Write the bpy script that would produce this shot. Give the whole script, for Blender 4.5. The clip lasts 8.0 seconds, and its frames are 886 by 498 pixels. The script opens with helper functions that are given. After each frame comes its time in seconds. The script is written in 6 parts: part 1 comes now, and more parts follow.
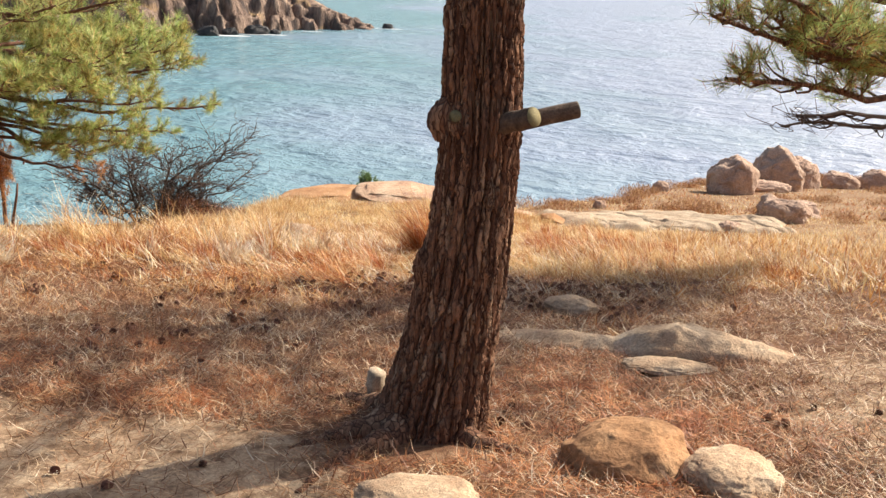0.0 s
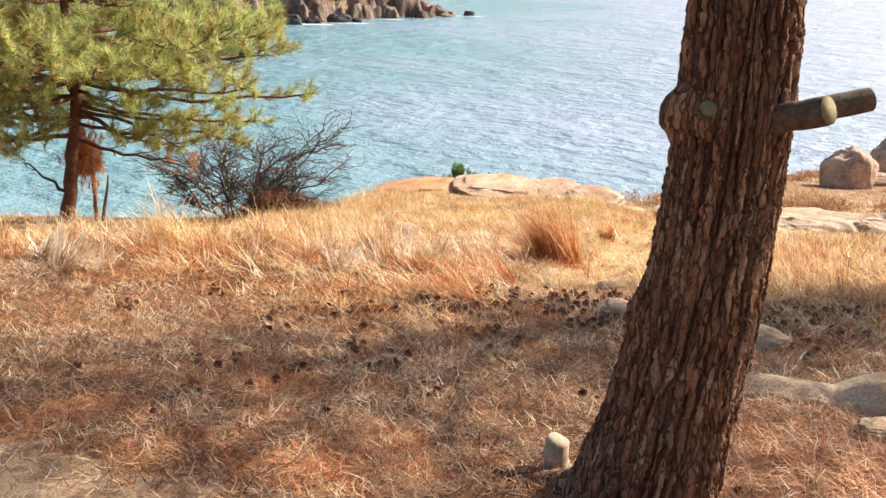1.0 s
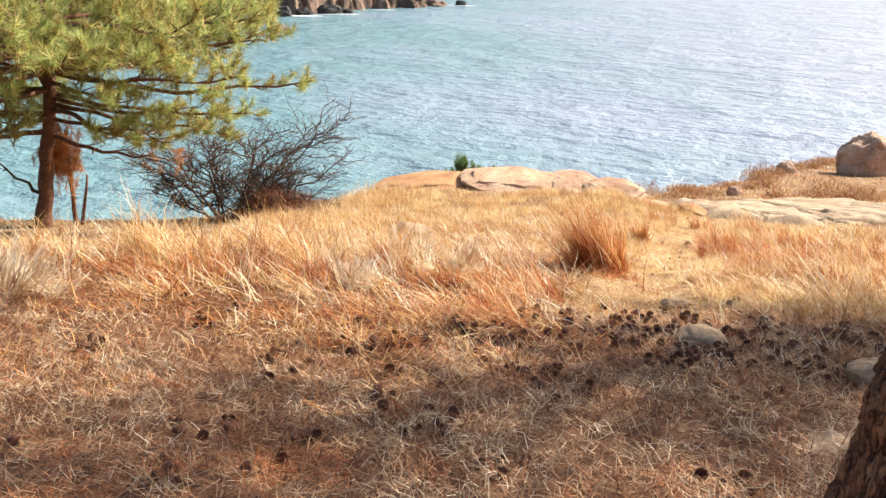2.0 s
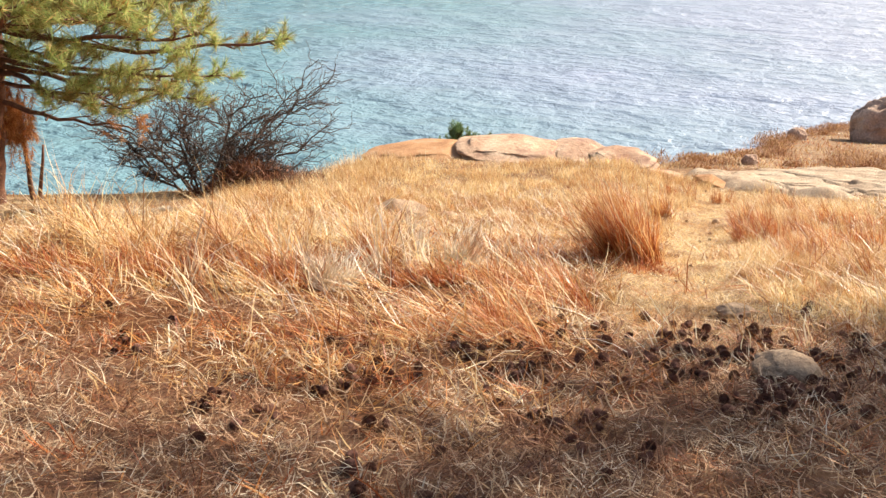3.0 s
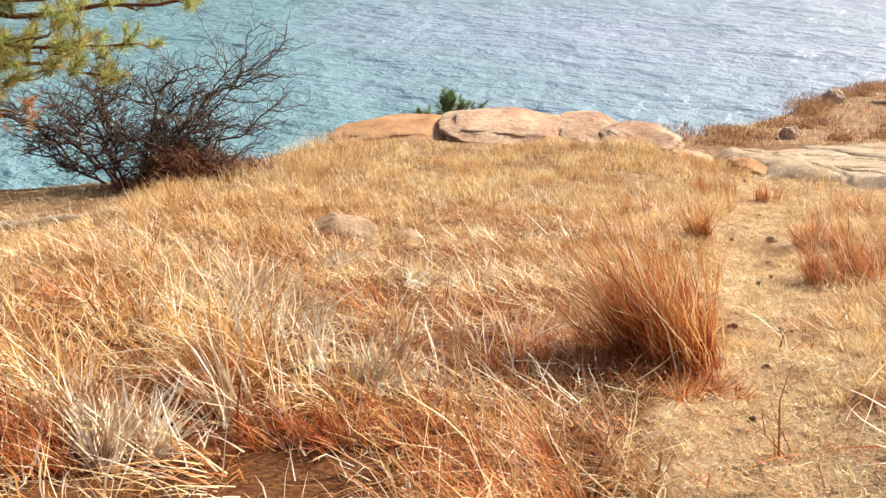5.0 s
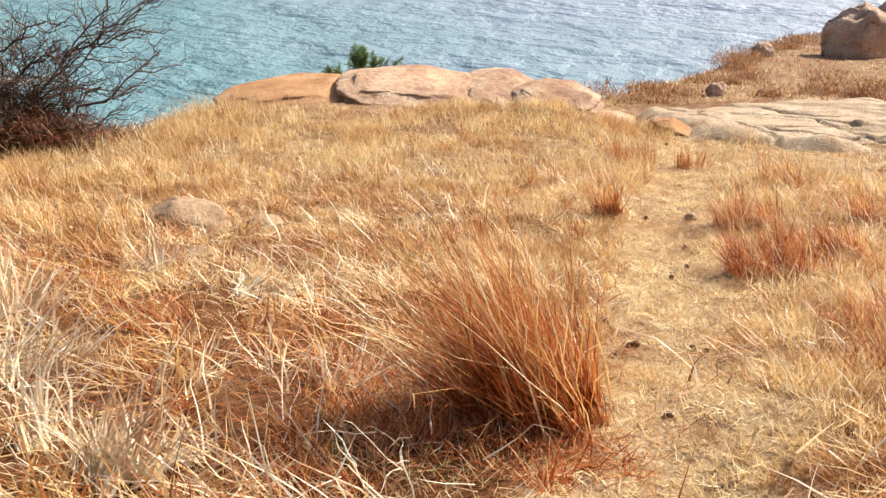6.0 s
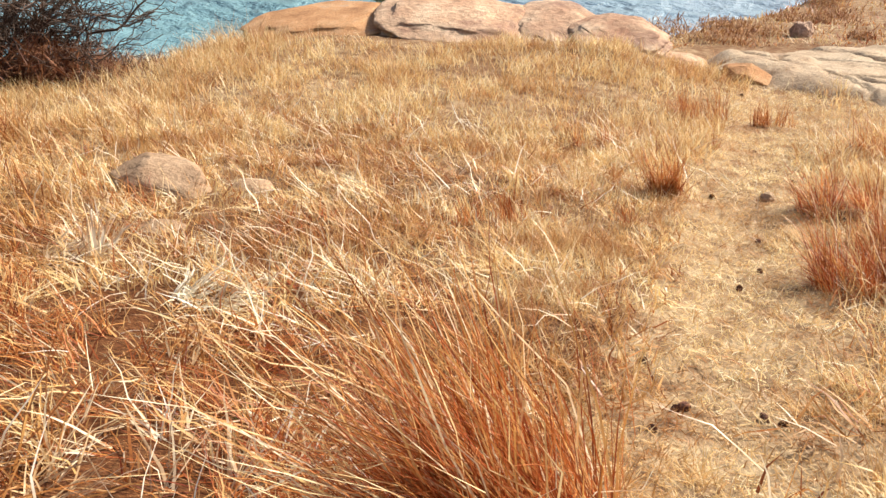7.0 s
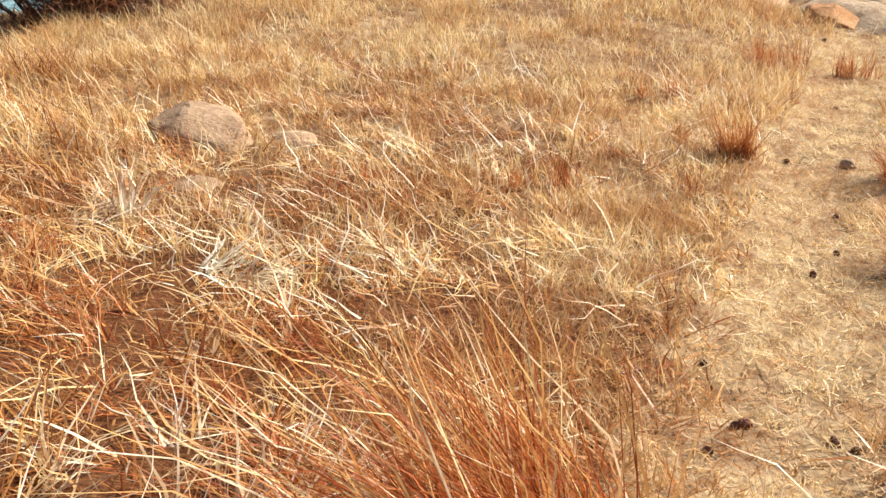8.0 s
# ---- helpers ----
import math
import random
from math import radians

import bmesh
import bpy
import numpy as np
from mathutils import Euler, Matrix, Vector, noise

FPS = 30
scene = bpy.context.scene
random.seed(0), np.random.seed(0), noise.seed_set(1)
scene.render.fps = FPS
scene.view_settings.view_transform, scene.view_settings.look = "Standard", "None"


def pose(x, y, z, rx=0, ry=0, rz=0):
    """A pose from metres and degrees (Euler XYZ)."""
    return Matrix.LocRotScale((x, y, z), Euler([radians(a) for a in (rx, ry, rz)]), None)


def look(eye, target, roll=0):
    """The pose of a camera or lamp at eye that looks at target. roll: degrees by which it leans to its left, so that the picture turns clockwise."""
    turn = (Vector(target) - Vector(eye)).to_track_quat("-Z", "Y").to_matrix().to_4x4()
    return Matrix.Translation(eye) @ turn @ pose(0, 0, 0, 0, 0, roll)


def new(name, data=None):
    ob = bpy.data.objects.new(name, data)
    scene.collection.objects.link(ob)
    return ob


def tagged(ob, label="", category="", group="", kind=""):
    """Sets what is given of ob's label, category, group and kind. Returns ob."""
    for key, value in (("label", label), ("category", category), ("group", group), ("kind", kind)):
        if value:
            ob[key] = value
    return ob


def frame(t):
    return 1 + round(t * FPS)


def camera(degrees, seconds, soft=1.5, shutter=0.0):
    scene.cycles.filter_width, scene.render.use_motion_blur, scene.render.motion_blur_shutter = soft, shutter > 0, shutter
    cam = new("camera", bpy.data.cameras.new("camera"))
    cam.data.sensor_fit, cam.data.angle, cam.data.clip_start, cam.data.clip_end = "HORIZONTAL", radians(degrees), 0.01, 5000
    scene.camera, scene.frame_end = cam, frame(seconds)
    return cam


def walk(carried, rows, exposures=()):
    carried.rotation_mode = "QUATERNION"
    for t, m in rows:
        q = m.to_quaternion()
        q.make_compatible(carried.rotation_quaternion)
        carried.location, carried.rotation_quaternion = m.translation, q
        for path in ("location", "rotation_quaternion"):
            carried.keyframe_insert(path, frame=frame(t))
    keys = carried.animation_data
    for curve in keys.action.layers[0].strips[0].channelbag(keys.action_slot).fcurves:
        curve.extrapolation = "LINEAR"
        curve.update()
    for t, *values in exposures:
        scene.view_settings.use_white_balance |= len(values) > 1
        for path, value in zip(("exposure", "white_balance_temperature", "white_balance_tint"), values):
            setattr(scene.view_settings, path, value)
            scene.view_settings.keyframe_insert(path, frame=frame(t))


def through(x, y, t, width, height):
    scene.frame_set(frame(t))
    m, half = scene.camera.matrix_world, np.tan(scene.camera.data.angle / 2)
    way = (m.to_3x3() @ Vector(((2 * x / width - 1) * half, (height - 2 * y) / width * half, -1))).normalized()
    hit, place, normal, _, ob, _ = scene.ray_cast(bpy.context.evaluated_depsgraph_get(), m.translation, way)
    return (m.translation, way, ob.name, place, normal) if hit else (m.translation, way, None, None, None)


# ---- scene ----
cam = camera(52.2, 8.0, soft=1.45)
PATH = [
    (0, (0.252, 0.038, 1.632), (0.2, 1.944, 1.028), 2.0),
    (0.5, (-0.009, 0.504, 1.574), (-0.217, 2.393, 0.951), 1.2),
    (1, (-0.25, 1.004, 1.471), (-0.469, 2.889, 0.838), 1.1),
    (1.5, (-0.463, 1.591, 1.366), (-0.678, 3.471, 0.719), 1.2),
    (1.7, (-0.534, 1.788, 1.323), (-0.739, 3.668, 0.674), 0.8),
    (2.8, (-0.76, 3.012, 1.006), (-0.972, 4.88, 0.325), -0.2),
    (3, (-0.774, 3.26, 0.974), (-0.959, 5.117, 0.254), 0.4),
    (3.5, (-0.839, 3.874, 0.869), (-0.922, 5.721, 0.107), 1.6),
    (4, (-0.828, 4.495, 0.764), (-0.954, 6.334, -0.011), 1.4),
    (4.2, (-0.815, 4.75, 0.742), (-0.955, 6.587, -0.036), 1.3),
    (5.3, (-0.539, 5.965, 0.561), (-0.753, 7.775, -0.262), -0.8),
    (5.5, (-0.474, 6.162, 0.499), (-0.681, 7.967, -0.338), -0.9),
    (6, (-0.292, 6.678, 0.388), (-0.361, 8.467, -0.503), 0.1),
    (6.5, (-0.155, 7.178, 0.321), (-0.273, 8.945, -0.608), -0.5),
    (7, (-0.12, 7.628, 0.202), (-0.316, 9.331, -0.828), 0.2),
    (7.5, (-0.094, 7.841, 0.164), (-0.345, 9.456, -0.989), -0.4),
    (8, (-0.106, 7.921, 0.219), (-0.42, 9.516, -0.945), -0.6),
]
walk(cam, [(t, look(e, g, r)) for t, e, g, r in PATH], exposures=[(0.0, 0.62, 6450, 10), (0.6, 0.79, 6450, 10), (1.5, 0.87, 6500, 10), (3.0, 0.74, 6550, 11), (3.5, 0.76, 6550, 11), (4.0, 0.67, 6550, 10), (5.2, 0.60, 6500, 10), (8.0, 0.50, 6350, 9)])

# ---------------------------------------------------------------- light
SUN_AZ, SUN_EL = 55.0, 37.0          # degrees clockwise from +y, degrees up
world = bpy.data.worlds.new("world")
scene.world = world
world.use_nodes = True
wn, wl = world.node_tree.nodes, world.node_tree.links
sky = wn.new("ShaderNodeTexSky")
sky.sky_type, sky.sun_disc = "NISHITA", False
sky.sun_elevation, sky.sun_rotation = radians(SUN_EL), radians(SUN_AZ)
sky.air_density, sky.dust_density = 1.0, 4.0
wn["Background"].inputs["Strength"].default_value = 0.11
wl.new(sky.outputs["Color"], wn["Background"].inputs["Color"])

SUN_DIR = Vector((math.sin(radians(SUN_AZ)) * math.cos(radians(SUN_EL)), math.cos(radians(SUN_AZ)) * math.cos(radians(SUN_EL)), math.sin(radians(SUN_EL))))
sun_data = bpy.data.lights.new("sun", "SUN")
sun_data.energy, sun_data.angle, sun_data.color = 5.0, radians(0.7), (1.0, 0.92, 0.80)
sun = new("sun", sun_data)
sun.matrix_world = look(SUN_DIR * 60, (0, 0, 0))


# ---------------------------------------------------------------- materials
def nodes_of(name):
    m = bpy.data.materials.new(name)
    m.use_nodes = True
    n = m.node_tree.nodes
    return m, n, m.node_tree.links, n["Principled BSDF"]


def ramp(n, stops):
    r = n.new("ShaderNodeValToRGB")
    e = r.color_ramp.elements
    while len(e) < len(stops):
        e.new(0.5)
    for el, (p, c) in zip(e, stops):
        el.position, el.color = p, (*c, 1)
    return r


def noise_node(n, l, vec, scale, detail=4.0, rough=0.55, stretch=None):
    t = n.new("ShaderNodeTexNoise")
    t.inputs["Scale"].default_value, t.inputs["Detail"].default_value, t.inputs["Roughness"].default_value = scale, detail, rough
    if stretch:
        mp = n.new("ShaderNodeMapping")
        mp.inputs["Scale"].default_value = stretch
        l.new(vec, mp.inputs["Vector"])
        vec = mp.outputs["Vector"]
    l.new(vec, t.inputs["Vector"])
    return t


def mixrgb(n, l, fac, a, b, mode="MIX"):
    m = n.new("ShaderNodeMix")
    m.data_type, m.blend_type = "RGBA", mode
    for sock, v in ((m.inputs[0], fac), (m.inputs[6], a), (m.inputs[7], b)):
        if isinstance(v, (int, float)):
            sock.default_value = v
        elif isinstance(v, tuple):
            sock.default_value = (*v, 1)
        else:
            l.new(v, sock)
    return m.outputs[2]


def bump_into(n, l, bsdf, height, strength, distance):
    b = n.new("ShaderNodeBump")
    b.inputs["Strength"].default_value, b.inputs["Distance"].default_value = strength, distance
    l.new(height, b.inputs["Height"])
    l.new(b.outputs["Normal"], bsdf.inputs["Normal"])
    return b


def blade_material(name, stops, through=0.35, rough=0.6):
    """Thin dry or green leaves: each blade has its own tint, and light comes through it."""
    m, n, l, p = nodes_of(name)
    geo, tc = n.new("ShaderNodeNewGeometry"), n.new("ShaderNodeTexCoord")
    r = ramp(n, stops)
    l.new(geo.outputs["Random Per Island"], r.inputs["Fac"])
    big = noise_node(n, l, tc.outputs["Object"], 1.6, 3)
    br = ramp(n, [(0.36, (0.80, 0.64, 0.50)), (0.48, (1.0, 0.97, 0.94)), (0.62, (1.08, 1.10, 1.10))])
    l.new(big.outputs["Fac"], br.inputs["Fac"])
    col = mixrgb(n, l, 1.0, r.outputs["Color"], br.outputs["Color"], "MULTIPLY")
    small = noise_node(n, l, tc.outputs["Object"], 5.5, 2)
    sr = ramp(n, [(0.37, (0.70, 0.52, 0.42)), (0.49, (1.0, 1.0, 1.0)), (0.64, (1.10, 1.12, 1.14))])
    l.new(small.outputs["Fac"], sr.inputs["Fac"])
    col = mixrgb(n, l, 1.0, col, sr.outputs["Color"], "MULTIPLY")
    l.new(col, p.inputs["Base Color"])
    p.inputs["Roughness"].default_value = rough
    p.inputs["Specular IOR Level"].default_value = 0.3
    tr, mix = n.new("ShaderNodeBsdfTranslucent"), n.new("ShaderNodeMixShader")
    l.new(col, tr.inputs["Color"])
    mix.inputs["Fac"].default_value = through
    l.new(p.outputs["BSDF"], mix.inputs[1])
    l.new(tr.outputs["BSDF"], mix.inputs[2])
    l.new(mix.outputs["Shader"], n["Material Output"].inputs["Surface"])
    return m


def rough_material(name, stops, scale, rough=0.9, bump=0.5, dist=0.01, fine=None, stain=None, stretch=None, spec=0.3):
    """Stone, bark, soil: a ramp over one noise, fine grain over it, and stains of a shape of their own."""
    m, n, l, p = nodes_of(name)
    tc = n.new("ShaderNodeTexCoord")
    vec = tc.outputs["Object"]
    a = noise_node(n, l, vec, scale, 6, 0.6, stretch)
    r = ramp(n, stops)
    l.new(a.outputs["Fac"], r.inputs["Fac"])
    f = noise_node(n, l, vec, fine or scale * 9, 5, 0.65, stretch)
    fr = ramp(n, [(0.3, (0.62, 0.62, 0.62)), (0.7, (1.2, 1.2, 1.2))])
    l.new(f.outputs["Fac"], fr.inputs["Fac"])
    col = mixrgb(n, l, 1.0, r.outputs["Color"], fr.outputs["Color"], "MULTIPLY")
    if stain:
        s = noise_node(n, l, vec, stain[1], 5, 0.7)
        sr = ramp(n, [(stain[2], (0, 0, 0)), (min(stain[2] + 0.12, 1), (1, 1, 1))])
        l.new(s.outputs["Fac"], sr.inputs["Fac"])
        col = mixrgb(n, l, sr.outputs["Color"], col, stain[0])
    oi = n.new("ShaderNodeObjectInfo")
    orr = ramp(n, [(0.0, (0.88, 0.88, 0.88)), (1.0, (1.1, 1.08, 1.06))])
    l.new(oi.outputs["Random"], orr.inputs["Fac"])
    col = mixrgb(n, l, 1.0, col, orr.outputs["Color"], "MULTIPLY")
    l.new(col, p.inputs["Base Color"])
    p.inputs["Roughness"].default_value, p.inputs["Specular IOR Level"].default_value = rough, spec
    add = n.new("ShaderNodeMath")
    add.operation = "ADD"
    l.new(a.outputs["Fac"], add.inputs[0])
    l.new(f.outputs["Fac"], add.inputs[1])
    bump_into(n, l, p, add.outputs[0], bump, dist)
    return m


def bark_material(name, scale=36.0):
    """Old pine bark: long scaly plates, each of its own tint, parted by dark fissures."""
    m, n, l, p = nodes_of(name)
    tc = n.new("ShaderNodeTexCoord")
    warp = noise_node(n, l, tc.outputs["Object"], 14, 3)
    bend = mixrgb(n, l, 0.035, tc.outputs["Object"], warp.outputs["Color"], "ADD")
    mp = n.new("ShaderNodeMapping")
    mp.inputs["Scale"].default_value = (1, 1, 0.12)
    l.new(bend, mp.inputs["Vector"])
    heights = []
    for sc, wide in ((scale, 0.10), (scale * 2.3, 0.16)):
        edge, cell = n.new("ShaderNodeTexVoronoi"), n.new("ShaderNodeTexVoronoi")
        edge.feature = "DISTANCE_TO_EDGE"
        for v in (edge, cell):
            v.inputs["Scale"].default_value = sc
            l.new(mp.outputs["Vector"], v.inputs["Vector"])
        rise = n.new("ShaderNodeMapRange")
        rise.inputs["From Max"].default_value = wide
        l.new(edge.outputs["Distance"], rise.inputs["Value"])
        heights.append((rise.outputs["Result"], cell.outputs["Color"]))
    sep = n.new("ShaderNodeSeparateColor")
    l.new(heights[0][1], sep.inputs[0])
    tint = ramp(n, [(0.0, (0.16, 0.080, 0.048)), (0.4, (0.24, 0.122, 0.072)), (0.72, (0.33, 0.175, 0.102)), (1.0, (0.40, 0.26, 0.165))])
    l.new(sep.outputs["Red"], tint.inputs["Fac"])
    fine = noise_node(n, l, tc.outputs["Object"], 70, 6, 0.7, (1, 1, 0.4))
    fr = ramp(n, [(0.3, (0.45, 0.42, 0.40)), (0.7, (1.45, 1.40, 1.35))])
    l.new(fine.outputs["Fac"], fr.inputs["Fac"])
    col = mixrgb(n, l, 1.0, tint.outputs["Color"], fr.outputs["Color"], "MULTIPLY")
    grey = noise_node(n, l, tc.outputs["Object"], 5, 5, 0.7)
    gr = ramp(n, [(0.56, (0, 0, 0)), (0.70, (0.7, 0.7, 0.7))])
    l.new(grey.outputs["Fac"], gr.inputs["Fac"])
    col = mixrgb(n, l, gr.outputs["Color"], col, (0.20, 0.165, 0.115))
    # fissures are darkened in the colour itself, besides being sunk by the bump
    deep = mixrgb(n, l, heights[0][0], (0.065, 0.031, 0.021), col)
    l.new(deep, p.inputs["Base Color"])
    p.inputs["Roughness"].default_value, p.inputs["Specular IOR Level"].default_value = 0.95, 0.25
    add, add2 = n.new("ShaderNodeMath"), n.new("ShaderNodeMath")
    add.operation = add2.operation = "MULTIPLY_ADD"
    l.new(heights[1][0], add.inputs[0])
    add.inputs[1].default_value = 0.4
    l.new(heights[0][0], add.inputs[2])
    l.new(fine.outputs["Fac"], add2.inputs[0])
    add2.inputs[1].default_value = 0.7
    l.new(add.outputs[0], add2.inputs[2])
    bump_into(n, l, p, add2.outputs[0], 0.9, 0.007)
    return m


def ground_material():
    """Needle litter, bare sandy soil and straw thatch, laid out by the cover attribute and broken up by noise."""
    m, n, l, p = nodes_of("ground_cover")
    tc, at = n.new("ShaderNodeTexCoord"), n.new("ShaderNodeVertexColor")
    at.layer_name = "cover"
    vec = tc.outputs["Object"]
    sep = n.new("ShaderNodeSeparateColor")
    l.new(at.outputs["Color"], sep.inputs[0])
    fine, mid = noise_node(n, l, vec, 60, 6, 0.7), noise_node(n, l, vec, 9, 5, 0.65)
    fibre = noise_node(n, l, vec, 34, 4, 0.7, (1.0, 5.0, 1.0))
    lit = ramp(n, [(0.28, (0.085, 0.038, 0.022)), (0.5, (0.20, 0.105, 0.06)), (0.72, (0.34, 0.215, 0.13))])
    l.new(mid.outputs["Fac"], lit.inputs["Fac"])
    soil = ramp(n, [(0.36, (0.20, 0.12, 0.07)), (0.5, (0.38, 0.26, 0.165)), (0.66, (0.52, 0.39, 0.26))])
    l.new(mid.outputs["Fac"], soil.inputs["Fac"])
    # the dark of the gaps between blades is put into this near-black red-brown
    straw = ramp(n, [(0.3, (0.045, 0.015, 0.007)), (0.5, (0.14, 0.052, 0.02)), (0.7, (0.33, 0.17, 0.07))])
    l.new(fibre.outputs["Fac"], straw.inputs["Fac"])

    def broken(channel, noise_out, low, high):
        a = n.new("ShaderNodeMath")
        a.operation = "MULTIPLY_ADD"
        l.new(noise_out, a.inputs[0])
        a.inputs[1].default_value = 0.9
        l.new(sep.outputs[channel], a.inputs[2])
        r = n.new("ShaderNodeMapRange")
        r.inputs["From Min"].default_value, r.inputs["From Max"].default_value = low, high
        l.new(a.outputs[0], r.inputs["Value"])
        return r.outputs["Result"]

    col = mixrgb(n, l, broken("Green", mid.outputs["Fac"], 0.75, 1.15), lit.outputs["Color"], soil.outputs["Color"])
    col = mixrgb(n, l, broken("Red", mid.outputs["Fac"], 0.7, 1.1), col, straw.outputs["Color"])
    trod = ramp(n, [(0.30, (0.18, 0.11, 0.065)), (0.48, (0.36, 0.25, 0.145)), (0.68, (0.54, 0.42, 0.265))])
    l.new(mid.outputs["Fac"], trod.inputs["Fac"])
    col = mixrgb(n, l, broken("Blue", mid.outputs["Fac"], 0.75, 1.45), col, trod.outputs["Color"])
    fr = ramp(n, [(0.3, (0.6, 0.58, 0.55)), (0.7, (1.25, 1.22, 1.18))])
    l.new(fine.outputs["Fac"], fr.inputs["Fac"])
    col = mixrgb(n, l, 1.0, col, fr.outputs["Color"], "MULTIPLY")
    l.new(col, p.inputs["Base Color"])
    p.inputs["Roughness"].default_value, p.inputs["Specular IOR Level"].default_value = 0.95, 0.15
    add = n.new("ShaderNodeMath")
    add.operation = "ADD"
    l.new(fine.outputs["Fac"], add.inputs[0])
    l.new(mid.outputs["Fac"], add.inputs[1])
    bump_into(n, l, p, add.outputs[0], 0.8, 0.012)
    return m


def sea_material():
    m, n, l, p = nodes_of("sea_water")
    tc = n.new("ShaderNodeTexCoord")
    vec = tc.outputs["Object"]
    depth = noise_node(n, l, vec, 0.03, 4)
    part_x = n.new("ShaderNodeSeparateXYZ")
    l.new(vec, part_x.inputs[0])
    # sun glare put into the base colour: paler and bluer towards +x
    off = n.new("ShaderNodeMapRange")
    off.inputs["From Min"].default_value, off.inputs["From Max"].default_value = -30, 25
    off.inputs["To Min"].default_value, off.inputs["To Max"].default_value = -0.25, 0.25
    l.new(part_x.outputs["X"], off.inputs["Value"])
    both = n.new("ShaderNodeMath")
    both.operation = "ADD"
    l.new(depth.outputs["Fac"], both.inputs[0])
    l.new(off.outputs["Result"], both.inputs[1])
    r = ramp(n, [(0.3, (0.18, 0.325, 0.36)), (0.7, (0.33, 0.39, 0.51))])
    l.new(both.outputs[0], r.inputs["Fac"])
    l.new(r.outputs["Color"], p.inputs["Base Color"])
    p.inputs["Roughness"].default_value, p.inputs["IOR"].default_value = 0.20, 1.33
    turn = n.new("ShaderNodeMapping")
    turn.inputs["Rotation"].default_value = (0, 0, radians(12))
    l.new(vec, turn.inputs["Vector"])
    swell = noise_node(n, l, turn.outputs["Vector"], 0.30, 3, 0.5, (0.7, 1.0, 1.0))
    chop = noise_node(n, l, turn.outputs["Vector"], 1.0, 5, 0.6, (0.75, 1.0, 1.0))
    rip = noise_node(n, l, turn.outputs["Vector"], 5.0, 3, 0.6, (0.8, 1.0, 1.0))
    b1, b2, b3 = n.new("ShaderNodeBump"), n.new("ShaderNodeBump"), n.new("ShaderNodeBump")
    for b, h, d in ((b1, swell, 1.3), (b2, chop, 0.62), (b3, rip, 0.06)):
        b.inputs["Strength"].default_value, b.inputs["Distance"].default_value = 1.0, d
        l.new(h.outputs["Fac"], b.inputs["Height"])
    l.new(b1.outputs["Normal"], b2.inputs["Normal"])
    l.new(b2.outputs["Normal"], b3.inputs["Normal"])
    l.new(b3.outputs["Normal"], p.inputs["Normal"])
    return m


GOLD = blade_material("golden_straw", [(0.0, (0.30, 0.09, 0.03)), (0.24, (0.58, 0.30, 0.09)), (0.50, (0.78, 0.56, 0.25)), (0.78, (0.86, 0.72, 0.43)), (1.0, (0.92, 0.87, 0.71))], 0.30, 0.45)
RUSSET = blade_material("russet_straw", [(0.0, (0.20, 0.045, 0.018)), (0.45, (0.50, 0.16, 0.045)), (0.8, (0.68, 0.33, 0.10)), (1.0, (0.86, 0.60, 0.28))], 0.30, 0.45)
DEEPRUSSET = blade_material("deep_russet_straw", [(0.0, (0.22, 0.042, 0.014)), (0.45, (0.50, 0.145, 0.042)), (0.85, (0.68, 0.30, 0.095)), (1.0, (0.88, 0.60, 0.28))], 0.36, 0.45)
TUSSOCK = blade_material("orange_tussock_straw", [(0.0, (0.32, 0.075, 0.024)), (0.45, (0.60, 0.215, 0.065)), (0.8, (0.76, 0.42, 0.15)), (1.0, (0.92, 0.70, 0.36))], 0.40, 0.45)
PALE = blade_material("pale_dry_leaves", [(0.0, (0.62, 0.48, 0.29)), (0.5, (0.80, 0.71, 0.53)), (1.0, (0.88, 0.84, 0.74))], 0.2, 0.35)
SHORT = blade_material("short_straw", [(0.0, (0.28, 0.085, 0.03)), (0.26, (0.57, 0.30, 0.105)), (0.66, (0.77, 0.55, 0.26)), (1.0, (0.92, 0.86, 0.68))], 0.34, 0.35)
YELLOW = blade_material("short_yellow_grass", [(0.0, (0.46, 0.25, 0.10)), (0.35, (0.70, 0.49, 0.22)), (0.75, (0.84, 0.68, 0.38)), (1.0, (0.92, 0.85, 0.63))], 0.40, 0.4)
NEEDLES = blade_material("fallen_needles", [(0.0, (0.10, 0.038, 0.02)), (0.40, (0.34, 0.17, 0.085)), (0.72, (0.57, 0.40, 0.225)), (1.0, (0.82, 0.70, 0.52))], 0.2, 0.5)
RUSTNEEDLES = blade_material("rust_fallen_needles", [(0.0, (0.24, 0.07, 0.025)), (0.4, (0.50, 0.18, 0.06)), (0.8, (0.64, 0.30, 0.12)), (1.0, (0.70, 0.46, 0.25))], 0.05, 0.5)
GREEN = blade_material("pine_needles", [(0.0, (0.17, 0.24, 0.07)), (0.35, (0.40, 0.49, 0.16)), (0.66, (0.54, 0.61, 0.22)), (0.87, (0.70, 0.66, 0.31)), (1.0, (0.70, 0.40, 0.17))], 0.5, 0.4)
DEEPGREEN = blade_material("dark_pine_needles", [(0.0, (0.22, 0.32, 0.10)), (0.5, (0.47, 0.60, 0.20)), (0.80, (0.66, 0.70, 0.28)), (0.86, (0.66, 0.34, 0.13)), (1.0, (0.66, 0.27, 0.10))], 0.6, 0.4)
BROWNNEEDLE = blade_material("withered_needles", [(0.0, (0.34, 0.12, 0.04)), (0.6, (0.62, 0.30, 0.10)), (1.0, (0.76, 0.46, 0.19))], 0.5)
GROUND = ground_material()
SEA = sea_material()
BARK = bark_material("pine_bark")
